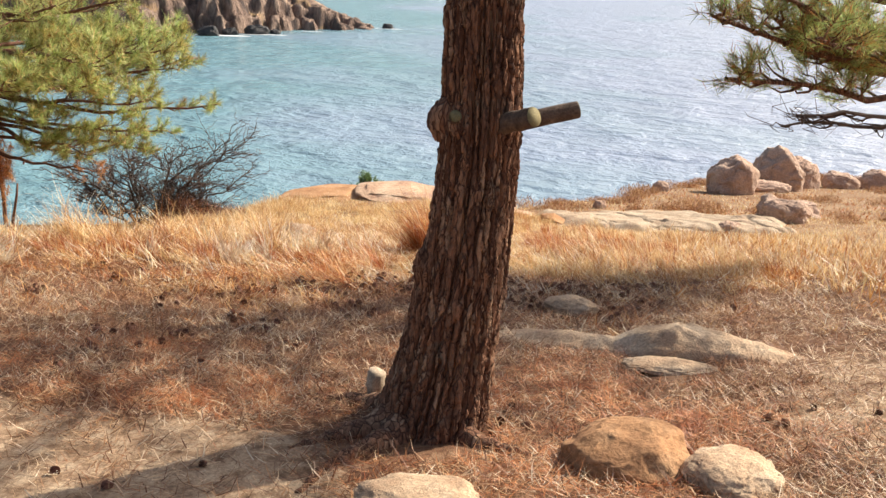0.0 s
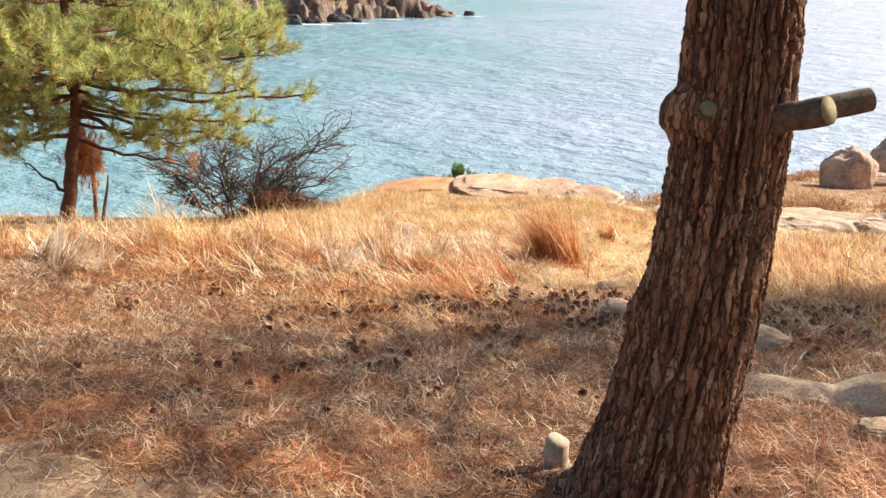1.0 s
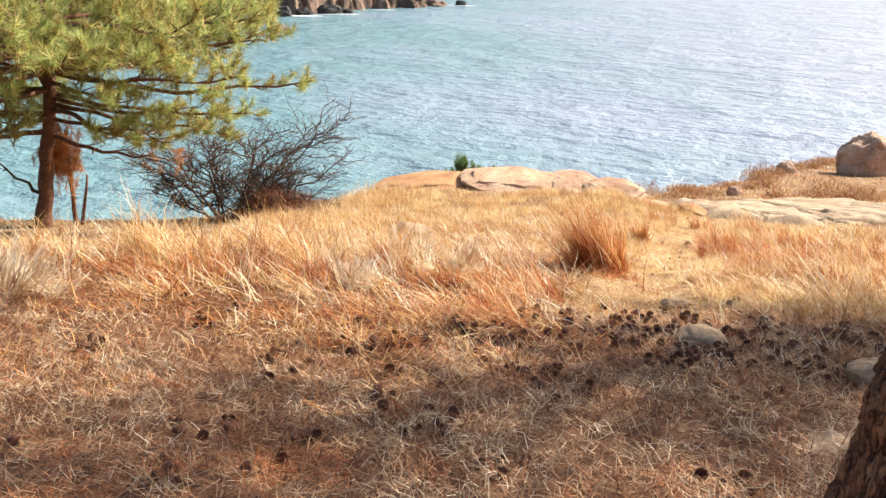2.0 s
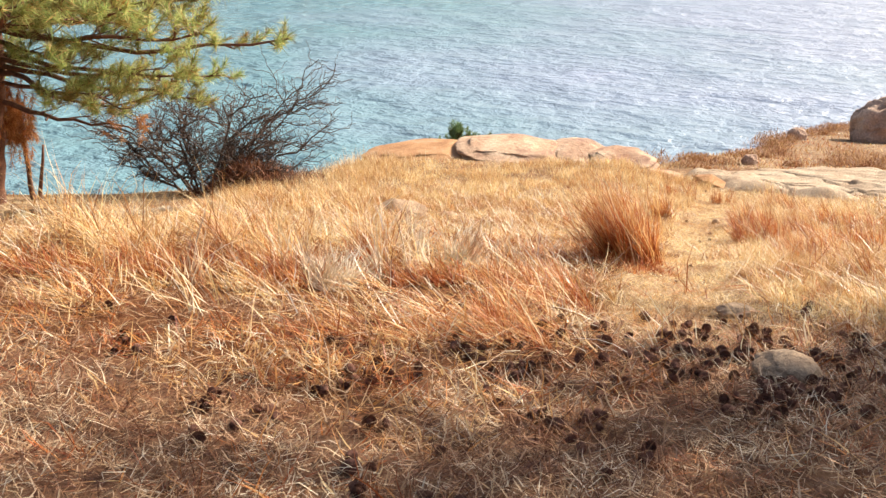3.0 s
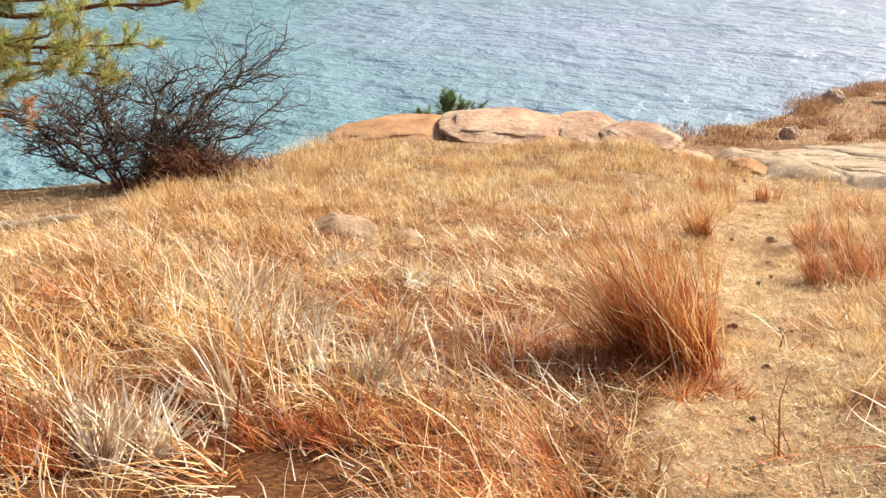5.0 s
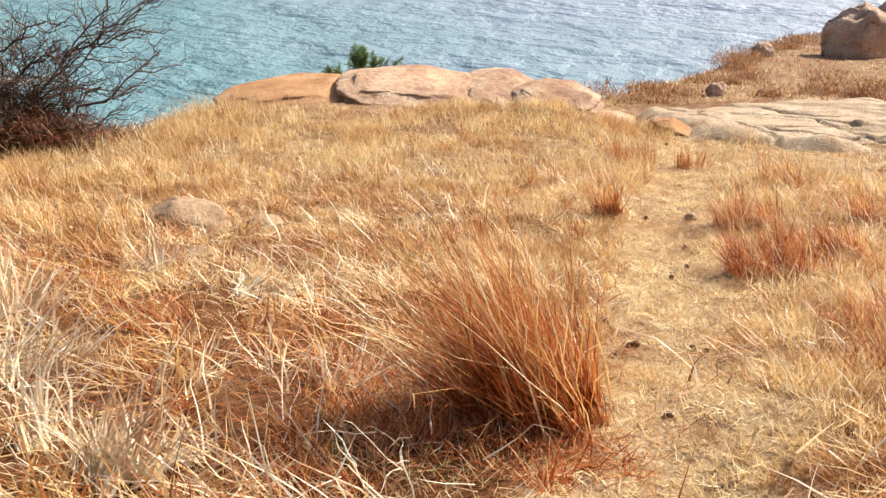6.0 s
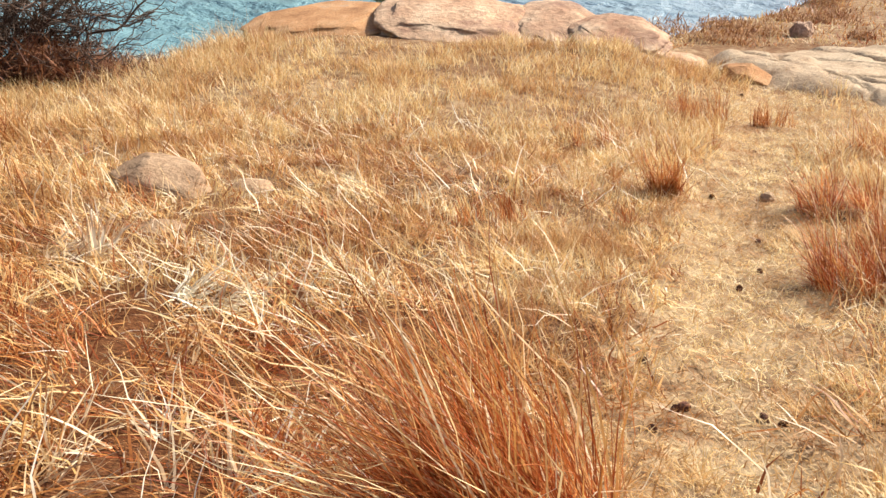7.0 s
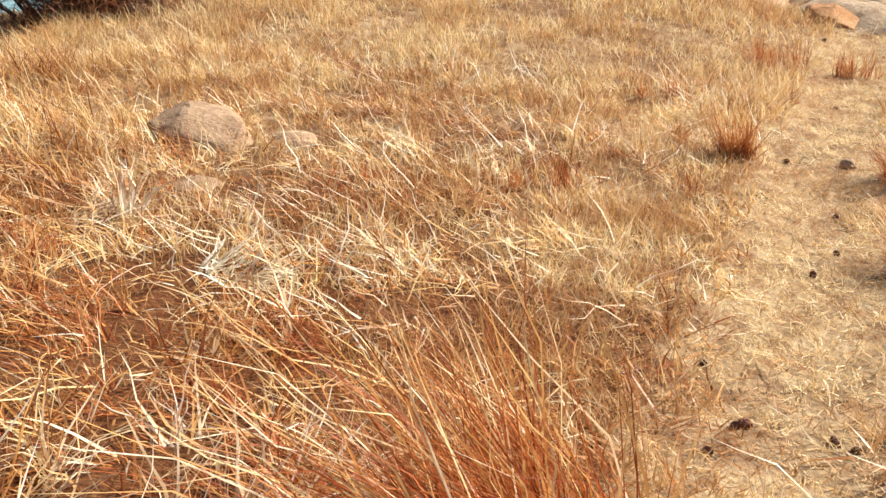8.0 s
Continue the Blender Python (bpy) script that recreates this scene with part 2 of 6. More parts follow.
BARK_RED = rough_material("young_pine_bark", [(0.25, (0.09, 0.042, 0.028)), (0.6, (0.21, 0.10, 0.06)), (0.8, (0.31, 0.17, 0.11))], 12, 0.95, 0.6, 0.008, 60)
TWIG = rough_material("dark_twig", [(0.3, (0.055, 0.038, 0.030)), (0.7, (0.17, 0.115, 0.088))], 30, 0.9, 0.4, 0.003)
LIMBBARK = rough_material("dark_limb_bark", [(0.3, (0.060, 0.040, 0.028)), (0.7, (0.18, 0.125, 0.088))], 24, 0.95, 0.9, 0.006, 90)
CUTWOOD = rough_material("cut_wood", [(0.3, (0.15, 0.125, 0.055)), (0.7, (0.29, 0.245, 0.12))], 30, 0.85, 0.3, 0.002)
DEADWOOD = rough_material("weathered_dead_wood", [(0.3, (0.36, 0.27, 0.18)), (0.7, (0.54, 0.43, 0.31))], 22, 0.95, 0.6, 0.006, 120, ((0.16, 0.12, 0.09), 9, 0.6))
STONE_TAN = rough_material("tan_sandstone", [(0.25, (0.30, 0.14, 0.062)), (0.5, (0.46, 0.245, 0.115)), (0.75, (0.56, 0.36, 0.20))], 3.5, 0.95, 0.7, 0.012, 45, ((0.34, 0.30, 0.26), 2.2, 0.63))
STONE_GREY = rough_material("grey_granite", [(0.25, (0.36, 0.215, 0.125)), (0.5, (0.52, 0.365, 0.23)), (0.75, (0.64, 0.50, 0.35))], 4.5, 0.95, 0.8, 0.012, 60, ((0.13, 0.115, 0.10), 6, 0.66))
STONE_DULL = rough_material("dull_brown_stone", [(0.25, (0.26, 0.155, 0.09)), (0.5, (0.41, 0.275, 0.17)), (0.75, (0.54, 0.39, 0.26))], 5, 0.95, 0.9, 0.012, 50, ((0.12, 0.11, 0.07), 5, 0.60))
STONE_OUT = rough_material("weathered_outcrop_stone", [(0.30, (0.34, 0.175, 0.105)), (0.47, (0.50, 0.32, 0.205)), (0.68, (0.66, 0.49, 0.34))], 2.2, 0.95, 1.0, 0.02, 16, ((0.27, 0.155, 0.11), 1.5, 0.54), (1, 1, 3.0))
STONE_SLAB = rough_material("pale_fissured_bedrock", [(0.28, (0.33, 0.22, 0.14)), (0.48, (0.48, 0.355, 0.235)), (0.7, (0.60, 0.475, 0.335))], 2.6, 0.95, 0.9, 0.02, 34, ((0.23, 0.17, 0.12), 2.4, 0.60), (1, 1, 2.0))
STONE_BOULDER = rough_material("brown_boulder_stone", [(0.25, (0.40, 0.25, 0.17)), (0.55, (0.58, 0.40, 0.29)), (0.8, (0.70, 0.55, 0.42))], 1.2, 0.95, 0.9, 0.04, 20, ((0.15, 0.12, 0.10), 0.9, 0.62))
CLIFF = rough_material("sea_cliff_stone", [(0.34, (0.11, 0.080, 0.068)), (0.5, (0.29, 0.195, 0.145)), (0.66, (0.50, 0.36, 0.27))], 0.6, 0.95, 1.0, 0.8, 2.6, ((0.52, 0.34, 0.16), 0.12, 0.58), (1, 1, 0.25))
WETROCK = rough_material("wet_dark_rock", [(0.3, (0.03, 0.03, 0.03)), (0.7, (0.09, 0.08, 0.075))], 0.8, 0.6, 0.8, 0.2)
FOAM = rough_material("sea_foam_white", [(0.3, (0.6, 0.65, 0.66)), (0.7, (0.82, 0.84, 0.84))], 1.5, 0.8, 0.3, 0.05)
CONE = rough_material("pine_cone_brown", [(0.3, (0.085, 0.036, 0.025)), (0.7, (0.30, 0.14, 0.09))], 70, 0.9, 0.4, 0.002)
SCRUB = blade_material("brown_scrub", [(0.0, (0.22, 0.10, 0.045)), (0.5, (0.40, 0.21, 0.09)), (1.0, (0.56, 0.35, 0.16))], 0.3)
DEADLEAF = blade_material("dead_brown_leaf", [(0.0, (0.10, 0.04, 0.022)), (0.6, (0.24, 0.10, 0.05)), (1.0, (0.40, 0.21, 0.11))], 0.2)
LEAF = blade_material("evergreen_leaf", [(0.0, (0.09, 0.16, 0.065)), (0.6, (0.20, 0.30, 0.115)), (1.0, (0.35, 0.43, 0.19))], 0.35, 0.4)

# ---------------------------------------------------------------- arithmetic of the land
rng = np.random.default_rng(7)
TABLE = rng.random((256, 256))


def vnoise(x, y, s):
    """Smooth value noise in 0..1 with cells of s metres."""
    u, v = np.asarray(x, float) / s + 91.7, np.asarray(y, float) / s + 37.3
    i, j = np.floor(u).astype(int), np.floor(v).astype(int)
    f, g = u - i, v - j
    f, g = f * f * (3 - 2 * f), g * g * (3 - 2 * g)
    a, b = TABLE[i % 256, j % 256], TABLE[(i + 1) % 256, j % 256]
    c, d = TABLE[i % 256, (j + 1) % 256], TABLE[(i + 1) % 256, (j + 1) % 256]
    return (a * (1 - f) + b * f) * (1 - g) + (c * (1 - f) + d * f) * g


def step(a, b, v):
    t = np.clip((np.asarray(v, float) - a) / (b - a), 0, 1)
    return t * t * (3 - 2 * t)


SLOPE_Y = (-60, -6, 0, 2.5, 4.5, 5.3, 6.7, 8.95, 9.7, 10.8, 12, 14, 16, 18, 60, 400)
SLOPE_Z = (2.5, 0.9, 0.06, -0.22, -0.47, -0.58, -0.80, -1.23, -1.47, -1.74, -2.0, -2.4, -2.83, -3.2, -10.6, -20)
EDGE_X = (-300, -30, -10, -7.7, -5.3, -3.2, 1.2, 3.1, 5.3, 9.6, 14, 25, 60, 300)
EDGE_Y = (10, 12, 14.2, 14.9, 16.2, 17.4, 18.6, 21.6, 26.2, 34.6, 40, 50, 80, 200)
PATH_Y, PATH_X = (4, 6.5, 7.6, 8.7, 9.6, 10.8, 12, 14, 16.5), (0.1, 0.05, 0.08, 0.29, 0.47, 0.72, 1.0, 1.5, 2.3)
SEA_Z = -9.0


def land(x, y, rough=True):
    """Height of the ground at (x, y)."""
    x, y = np.asarray(x, float), np.asarray(y, float)
    z = np.interp(y, SLOPE_Y, SLOPE_Z)
    z = z - 0.12 * np.clip(-x - 2.4, 0, 3.1) * step(8, 12.5, y)
    z = z + 0.10 * np.clip(x - 1.2, 0, 2.5) * (1 - step(6, 9, y))
    z = z + step(1.5, 0.5, x) * np.interp(y, (13.6, 14.5, 16.2, 17.2, 19), (0, 0.04, 0.20, 0.20, 0)) * step(-4.6, -3.4, x)
    over = np.maximum(y - np.interp(x, EDGE_X, EDGE_Y), 0)
    z = z - np.minimum(0.28 * over ** 1.5, 0.9 * over)
    d = x - np.interp(y, PATH_Y, PATH_X)
    z = z - 0.05 * np.exp(-(d / 0.32) ** 2) * step(6, 8, y) * (1 - step(15, 17, y))
    if rough:
        z = z + 0.10 * (vnoise(x, y, 1.9) - 0.5) * (1 - 0.6 * step(0, 3, 6 - y)) + 0.035 * (vnoise(x, y, 0.45) - 0.5) + 0.012 * (vnoise(x, y, 0.12) - 0.5)
    return np.maximum(z, -14.0)


def on_path(x, y, wide=0.0):
    """1 on the bare trodden path and the open ground where it meets the slab, 0 off it."""
    open_ground = 0.9 * (1 - step(0.7, 1.1, np.hypot((np.asarray(x, float) - 2.0) / 1.5, (np.asarray(y, float) - 14.5) / 1.25) + 0.5 * (vnoise(x, y, 0.7) - 0.5)))
    d = np.abs(x - np.interp(y, PATH_Y, PATH_X) + 0.12 * (vnoise(x, y, 0.7) - 0.5))
    return np.maximum((1 - step(0.19 + wide, 0.40 + wide, d)) * step(6.2, 7.4, y) * (1 - step(15.5, 16.5, y)), open_ground)


# ---------------------------------------------------------------- builders
def mesh_from(name, verts, quads=(), tris=(), smooth=False):
    me = bpy.data.meshes.new(name)
    verts = np.ascontiguousarray(verts, np.float32)
    quads, tris = np.asarray(quads, np.int32).reshape(-1, 4), np.asarray(tris, np.int32).reshape(-1, 3)
    loops = np.concatenate([quads.ravel(), tris.ravel()])
    starts = np.concatenate([np.arange(len(quads)) * 4, len(quads) * 4 + np.arange(len(tris)) * 3])
    me.vertices.add(len(verts))
    me.vertices.foreach_set("co", verts.ravel())
    me.loops.add(len(loops))
    me.loops.foreach_set("vertex_index", loops.astype(np.int32))
    me.polygons.add(len(starts))
    me.polygons.foreach_set("loop_start", starts.astype(np.int32))
    me.update(calc_edges=True)
    if smooth:
        me.polygons.foreach_set("use_smooth", np.ones(len(starts), bool))
    me.validate()
    return me


def thing(name, me, material, label="", category="", group="", kind="", parent=None):
    ob = new(name, me)
    if material and not me.materials:
        me.materials.append(material)
    if parent:
        ob.parent = parent
    return tagged(ob, label, category, group, kind)


def holder(name, at, label, category, group=""):
    """An Empty at a thing's base, to which its parts are tied."""
    ob = new(name)
    ob.location = at
    ob.empty_display_size = 0.1
    return tagged(ob, label, category, group)


def part(name, me, material, parent, label=""):
    """A part in world coordinates under its thing."""
    ob = thing(name, me, material, label, parent=parent)
    ob.matrix_parent_inverse = Matrix() if parent.parent else Matrix.Translation(-parent.location)
    return ob


def strands(base, length, az, tilt, bend, width, seg=3, twist=0.6, kink=0.22):
    """Blades as tapering ribbons: verts, quads, tris. Angles in radians; tilt from upright, bend added along the blade, kink: how far each length of it strays."""
    n = len(base)
    length, az, tilt, bend, width = (np.broadcast_to(np.asarray(v, float), (n,)) for v in (length, az, tilt, bend, width))
    tw = az + math.pi / 2 + rng.normal(0, twist, n)
    side = np.stack([np.cos(tw), np.sin(tw), 0 * tw], 1)
    p = np.array(base, float)
    vs = []
    for k in range(seg):
        w = (width * (1 - 0.75 * k / seg) / 2)[:, None]
        vs += [p - side * w, p + side * w]
        a = az + (rng.normal(0, kink, n) * 1.6 if k else 0)
        th = tilt + bend * (k + 0.5) / seg + (rng.normal(0, kink, n) if k else 0)
        out = np.stack([np.cos(a), np.sin(a), 0 * a], 1)
        p = p + (length / seg)[:, None] * (out * np.sin(th)[:, None] + np.array([0, 0, 1.0]) * np.cos(th)[:, None])
    vs.append(p)
    m = 2 * seg + 1
    verts = np.stack(vs, 1).reshape(-1, 3)
    i0 = np.arange(n)[:, None] * m
    quads = np.concatenate([i0 + [2 * k, 2 * k + 1, 2 * k + 3, 2 * k + 2] for k in range(seg - 1)]) if seg > 1 else ()
    tris = i0 + [2 * seg - 2, 2 * seg - 1, 2 * seg]
    return verts, quads, tris


def join(parts):
    vs, qs, ts, o = [], [], [], 0
    for v, q, t in parts:
        vs.append(v)
        if len(q):
            qs.append(np.asarray(q) + o)
        if len(t):
            ts.append(np.asarray(t) + o)
        o += len(v)
    return np.concatenate(vs), (np.concatenate(qs) if qs else ()), (np.concatenate(ts) if ts else ())


def tube(points, radii, sides=8, cap=True):
    """A round limb along points: verts, quads, tris."""
    pts = [Vector(p) for p in points]
    vs, n = [], len(pts)
    ref = Vector((0.13, 0.27, 0.95)).normalized()
    for i, p in enumerate(pts):
        d = (pts[min(i + 1, n - 1)] - pts[max(i - 1, 0)]).normalized()
        a = d.cross(ref)
        if a.length < 0.1:
            a = d.cross(Vector((1, 0, 0)))
        a.normalize()
        b = d.cross(a)
        for k in range(sides):
            t = 2 * math.pi * k / sides
            vs.append(p + float(radii[i]) * (math.cos(t) * a + math.sin(t) * b))
    qs = [(i * sides + k, i * sides + (k + 1) % sides, (i + 1) * sides + (k + 1) % sides, (i + 1) * sides + k) for i in range(n - 1) for k in range(sides)]
    ts = []
    if cap:
        for i in (0, n - 1):
            vs.append(pts[i])
            c = len(vs) - 1
            ts += [(i * sides + k, i * sides + (k + 1) % sides, c) for k in range(sides)]
    return np.array([tuple(v) for v in vs]), qs, ts


def wander(a, b, n, wob, sag=0.0, seed=0):
    """Points from a to b with some wobble, sagging by sag in the middle."""
    r = random.Random(seed)
    a, b = Vector(a), Vector(b)
    out, off = [], Vector((0, 0, 0))
    for i in range(n + 1):
        t = i / n
        if 0 < i < n:
            off = off * 0.6 + Vector((r.uniform(-1, 1), r.uniform(-1, 1), r.uniform(-1, 1))) * wob
        out.append(a.lerp(b, t) + (off if 0 < i < n else Vector()) - Vector((0, 0, 4 * sag * t * (1 - t))))
    return out


def rock_mesh(name, size, seed, detail=4, lump=0.28, flat=0.25, power=2.6, strata=0.0, facets=44):
    """A weathered stone with broad worn facets, size its width, depth and height, standing on z = 0 with its foot below it."""
    r = random.Random(seed * 101 + 7)
    bm = bmesh.new()
    for _ in range(facets):
        c = Vector((r.gauss(0, 1), r.gauss(0, 1), r.gauss(0, 1))).normalized()
        k = (abs(c.x) ** power + abs(c.y) ** power + abs(c.z) ** power) ** (-1 / power)
        bm.verts.new(c * k * r.uniform(0.90, 1.04))
    hull = bmesh.ops.convex_hull(bm, input=bm.verts)
    bmesh.ops.delete(bm, geom=[g for g in hull["geom_interior"] if isinstance(g, bmesh.types.BMVert)], context="VERTS")
    bmesh.ops.dissolve_limit(bm, angle_limit=0.30, verts=bm.verts, edges=bm.edges)
    bmesh.ops.bevel(bm, geom=list(bm.edges), offset=0.13, segments=2, profile=0.5, affect="EDGES", clamp_overlap=True)
    bmesh.ops.triangulate(bm, faces=bm.faces)
    for _ in range(2 if detail < 5 else 3):
        long = [e for e in bm.edges if e.calc_length() > (0.16 if detail < 5 else 0.11)]
        bmesh.ops.subdivide_edges(bm, edges=long, cuts=1)
        bmesh.ops.triangulate(bm, faces=bm.faces)
    bmesh.ops.smooth_vert(bm, verts=bm.verts, factor=0.5, use_axis_x=True, use_axis_y=True, use_axis_z=True)
    bm.normal_update()
    o = Vector((seed * 3.17, seed * 1.31, seed * 7.7))
    for v in bm.verts:
        q = v.co * 1.1 + o
        d = lump * (0.35 * noise.noise(q * 1.2) + 0.30 * noise.noise(q * 2.9) + 0.14 * noise.noise(q * 7) + 0.07 * noise.noise(q * 16))
        d -= lump * 0.30 * max(0.0, 1 - abs(noise.noise(q * 1.6 + Vector((9, 2, 4)))) / 0.06)
        c = v.co + v.normal * d
        if strata:
            c += Vector((v.normal.x, v.normal.y, 0)) * 0.05 * math.sin(c.z * 15 + 3 * noise.noise(q * 1.5))
        v.co = Vector((c.x * size[0] / 2, c.y * size[1] / 2, (c.z * 0.5 + 0.5 - flat) * size[2] / (1 - flat)))
    me = bpy.data.meshes.new(name)
    bm.to_mesh(me)
    bm.free()
    me.polygons.foreach_set("use_smooth", np.ones(len(me.polygons), bool))
    return me


def rock(x, y, size, seed, material, label, rz=0.0, detail=4, lump=0.28, flat=0.25, power=2.6, tilt=(0, 0), dz=0.0, name="rock", group="", strata=0.0, facets=44):
    ob = thing(name, rock_mesh(name, size, seed, detail, lump, flat, power, strata, facets), material, label, "rock", group)
    ob.matrix_basis = pose(x, y, float(land(x, y)) + dz, tilt[0], tilt[1], rz)
    return ob


def tuft_needles(tips, dirs, count, length, width, spread=1.0):
    """Sprays of needles round twig tips."""
    n = len(tips) * count
    tip, d = np.repeat(np.asarray(tips), count, 0), np.repeat(np.asarray(dirs), count, 0)
    d = d / np.linalg.norm(d, axis=1)[:, None]
    r = rng.normal(0, 1, (n, 3))
    r /= np.linalg.norm(r, axis=1)[:, None]
    v = d * rng.uniform(0.15, 1.1, n)[:, None] + r * spread * rng.uniform(0.5, 1.0, n)[:, None]
    v /= np.linalg.norm(v, axis=1)[:, None]
    start = tip - d * (rng.uniform(0, 1.2, n) * length)[:, None]
    side = np.cross(v, rng.normal(0, 1, (n, 3)))
    side /= np.linalg.norm(side, axis=1)[:, None]
    ln = (length * rng.uniform(0.75, 1.15, n))[:, None]
    a, b, c = start - side * width / 2, start + side * width / 2, start + v * ln
    verts = np.stack([a, b, c], 1).reshape(-1, 3)
    return verts, (), np.arange(n * 3).reshape(-1, 3)

# ---------------------------------------------------------------- ground, sea, far land
def spread_axis(lo, hi, fine, far_lo, far_hi, grow=1.16):
    mid = list(np.arange(lo, hi + 1e-6, fine))
    a, s = lo, fine
    while a > far_lo:
        s *= grow
        a -= s
        mid.insert(0, a)
    a, s = hi, fine
    while a < far_hi:
        s *= grow
        a += s
        mid.append(a)
    return np.array(mid)


def build_ground():
    xs, ys = spread_axis(-6.5, 5, 0.065, -260, 260), spread_axis(1.2, 17.5, 0.065, -60, 240)
    X, Y = np.meshgrid(xs, ys)
    Z = land(X, Y)
    nx, ny = len(xs), len(ys)
    i = (np.arange(ny - 1)[:, None] * nx + np.arange(nx - 1)).ravel()
    me = mesh_from("ground", np.stack([X, Y, Z], -1).reshape(-1, 3), np.stack([i, i + 1, i + nx + 1, i + nx], 1), smooth=True)
    x, y = X.ravel(), Y.ravel()
    far_out = vnoise(x, y, 2.6) + 0.5 * vnoise(x, y, 0.8)
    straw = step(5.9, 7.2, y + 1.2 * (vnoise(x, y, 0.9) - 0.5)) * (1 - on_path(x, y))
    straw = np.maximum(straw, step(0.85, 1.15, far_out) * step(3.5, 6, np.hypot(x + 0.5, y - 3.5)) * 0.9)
    worn = 0.35 * (vnoise(x, y, 0.8) - 0.5) + 0.3 * (vnoise(x, y, 2.0) - 0.5)
    front = 1 - step(0.75, 1.15, np.hypot((x + 1.7) / 1.9, (y - 2.6) / 1.15) + worn)
    right = 1 - step(0.75, 1.15, np.hypot((x - 2.6) / 1.1, (y - 3.7) / 1.1) + worn)
    soil = np.clip(front + right, 0, 1)
    pale = np.maximum(on_path(x, y, 0.12), 0.85 * step(8.8, 11.0, y - 1.1 * step(0.0, -0.9, x)) * (0.45 + 0.55 * vnoise(x, y, 0.9)))
    outside = np.maximum(step(3.8, 5.0, x) * step(5.5, 7.0, y), np.maximum(step(-6.0, -7.0, x), step(0.5, -1.0, y)))
    pale = np.maximum(pale, outside * (0.35 + 0.5 * vnoise(x, y, 1.3)))
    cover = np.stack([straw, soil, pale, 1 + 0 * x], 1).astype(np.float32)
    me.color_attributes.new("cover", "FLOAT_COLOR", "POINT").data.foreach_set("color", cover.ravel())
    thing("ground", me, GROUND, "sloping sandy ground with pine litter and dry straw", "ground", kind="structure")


build_ground()


def build_sea():
    xs, ys = spread_axis(-60, 60, 12, -2600, 2600, 1.5), spread_axis(0, 160, 12, -40, 4200, 1.5)
    X, Y = np.meshgrid(xs, ys)
    nx, ny = len(xs), len(ys)
    i = (np.arange(ny - 1)[:, None] * nx + np.arange(nx - 1)).ravel()
    me = mesh_from("water", np.stack([X, Y, 0 * X + SEA_Z], -1).reshape(-1, 3), np.stack([i, i + 1, i + nx + 1, i + nx], 1))
    thing("water", me, SEA, "rippled turquoise sea glinting in the sun", "sea", kind="structure")


build_sea()


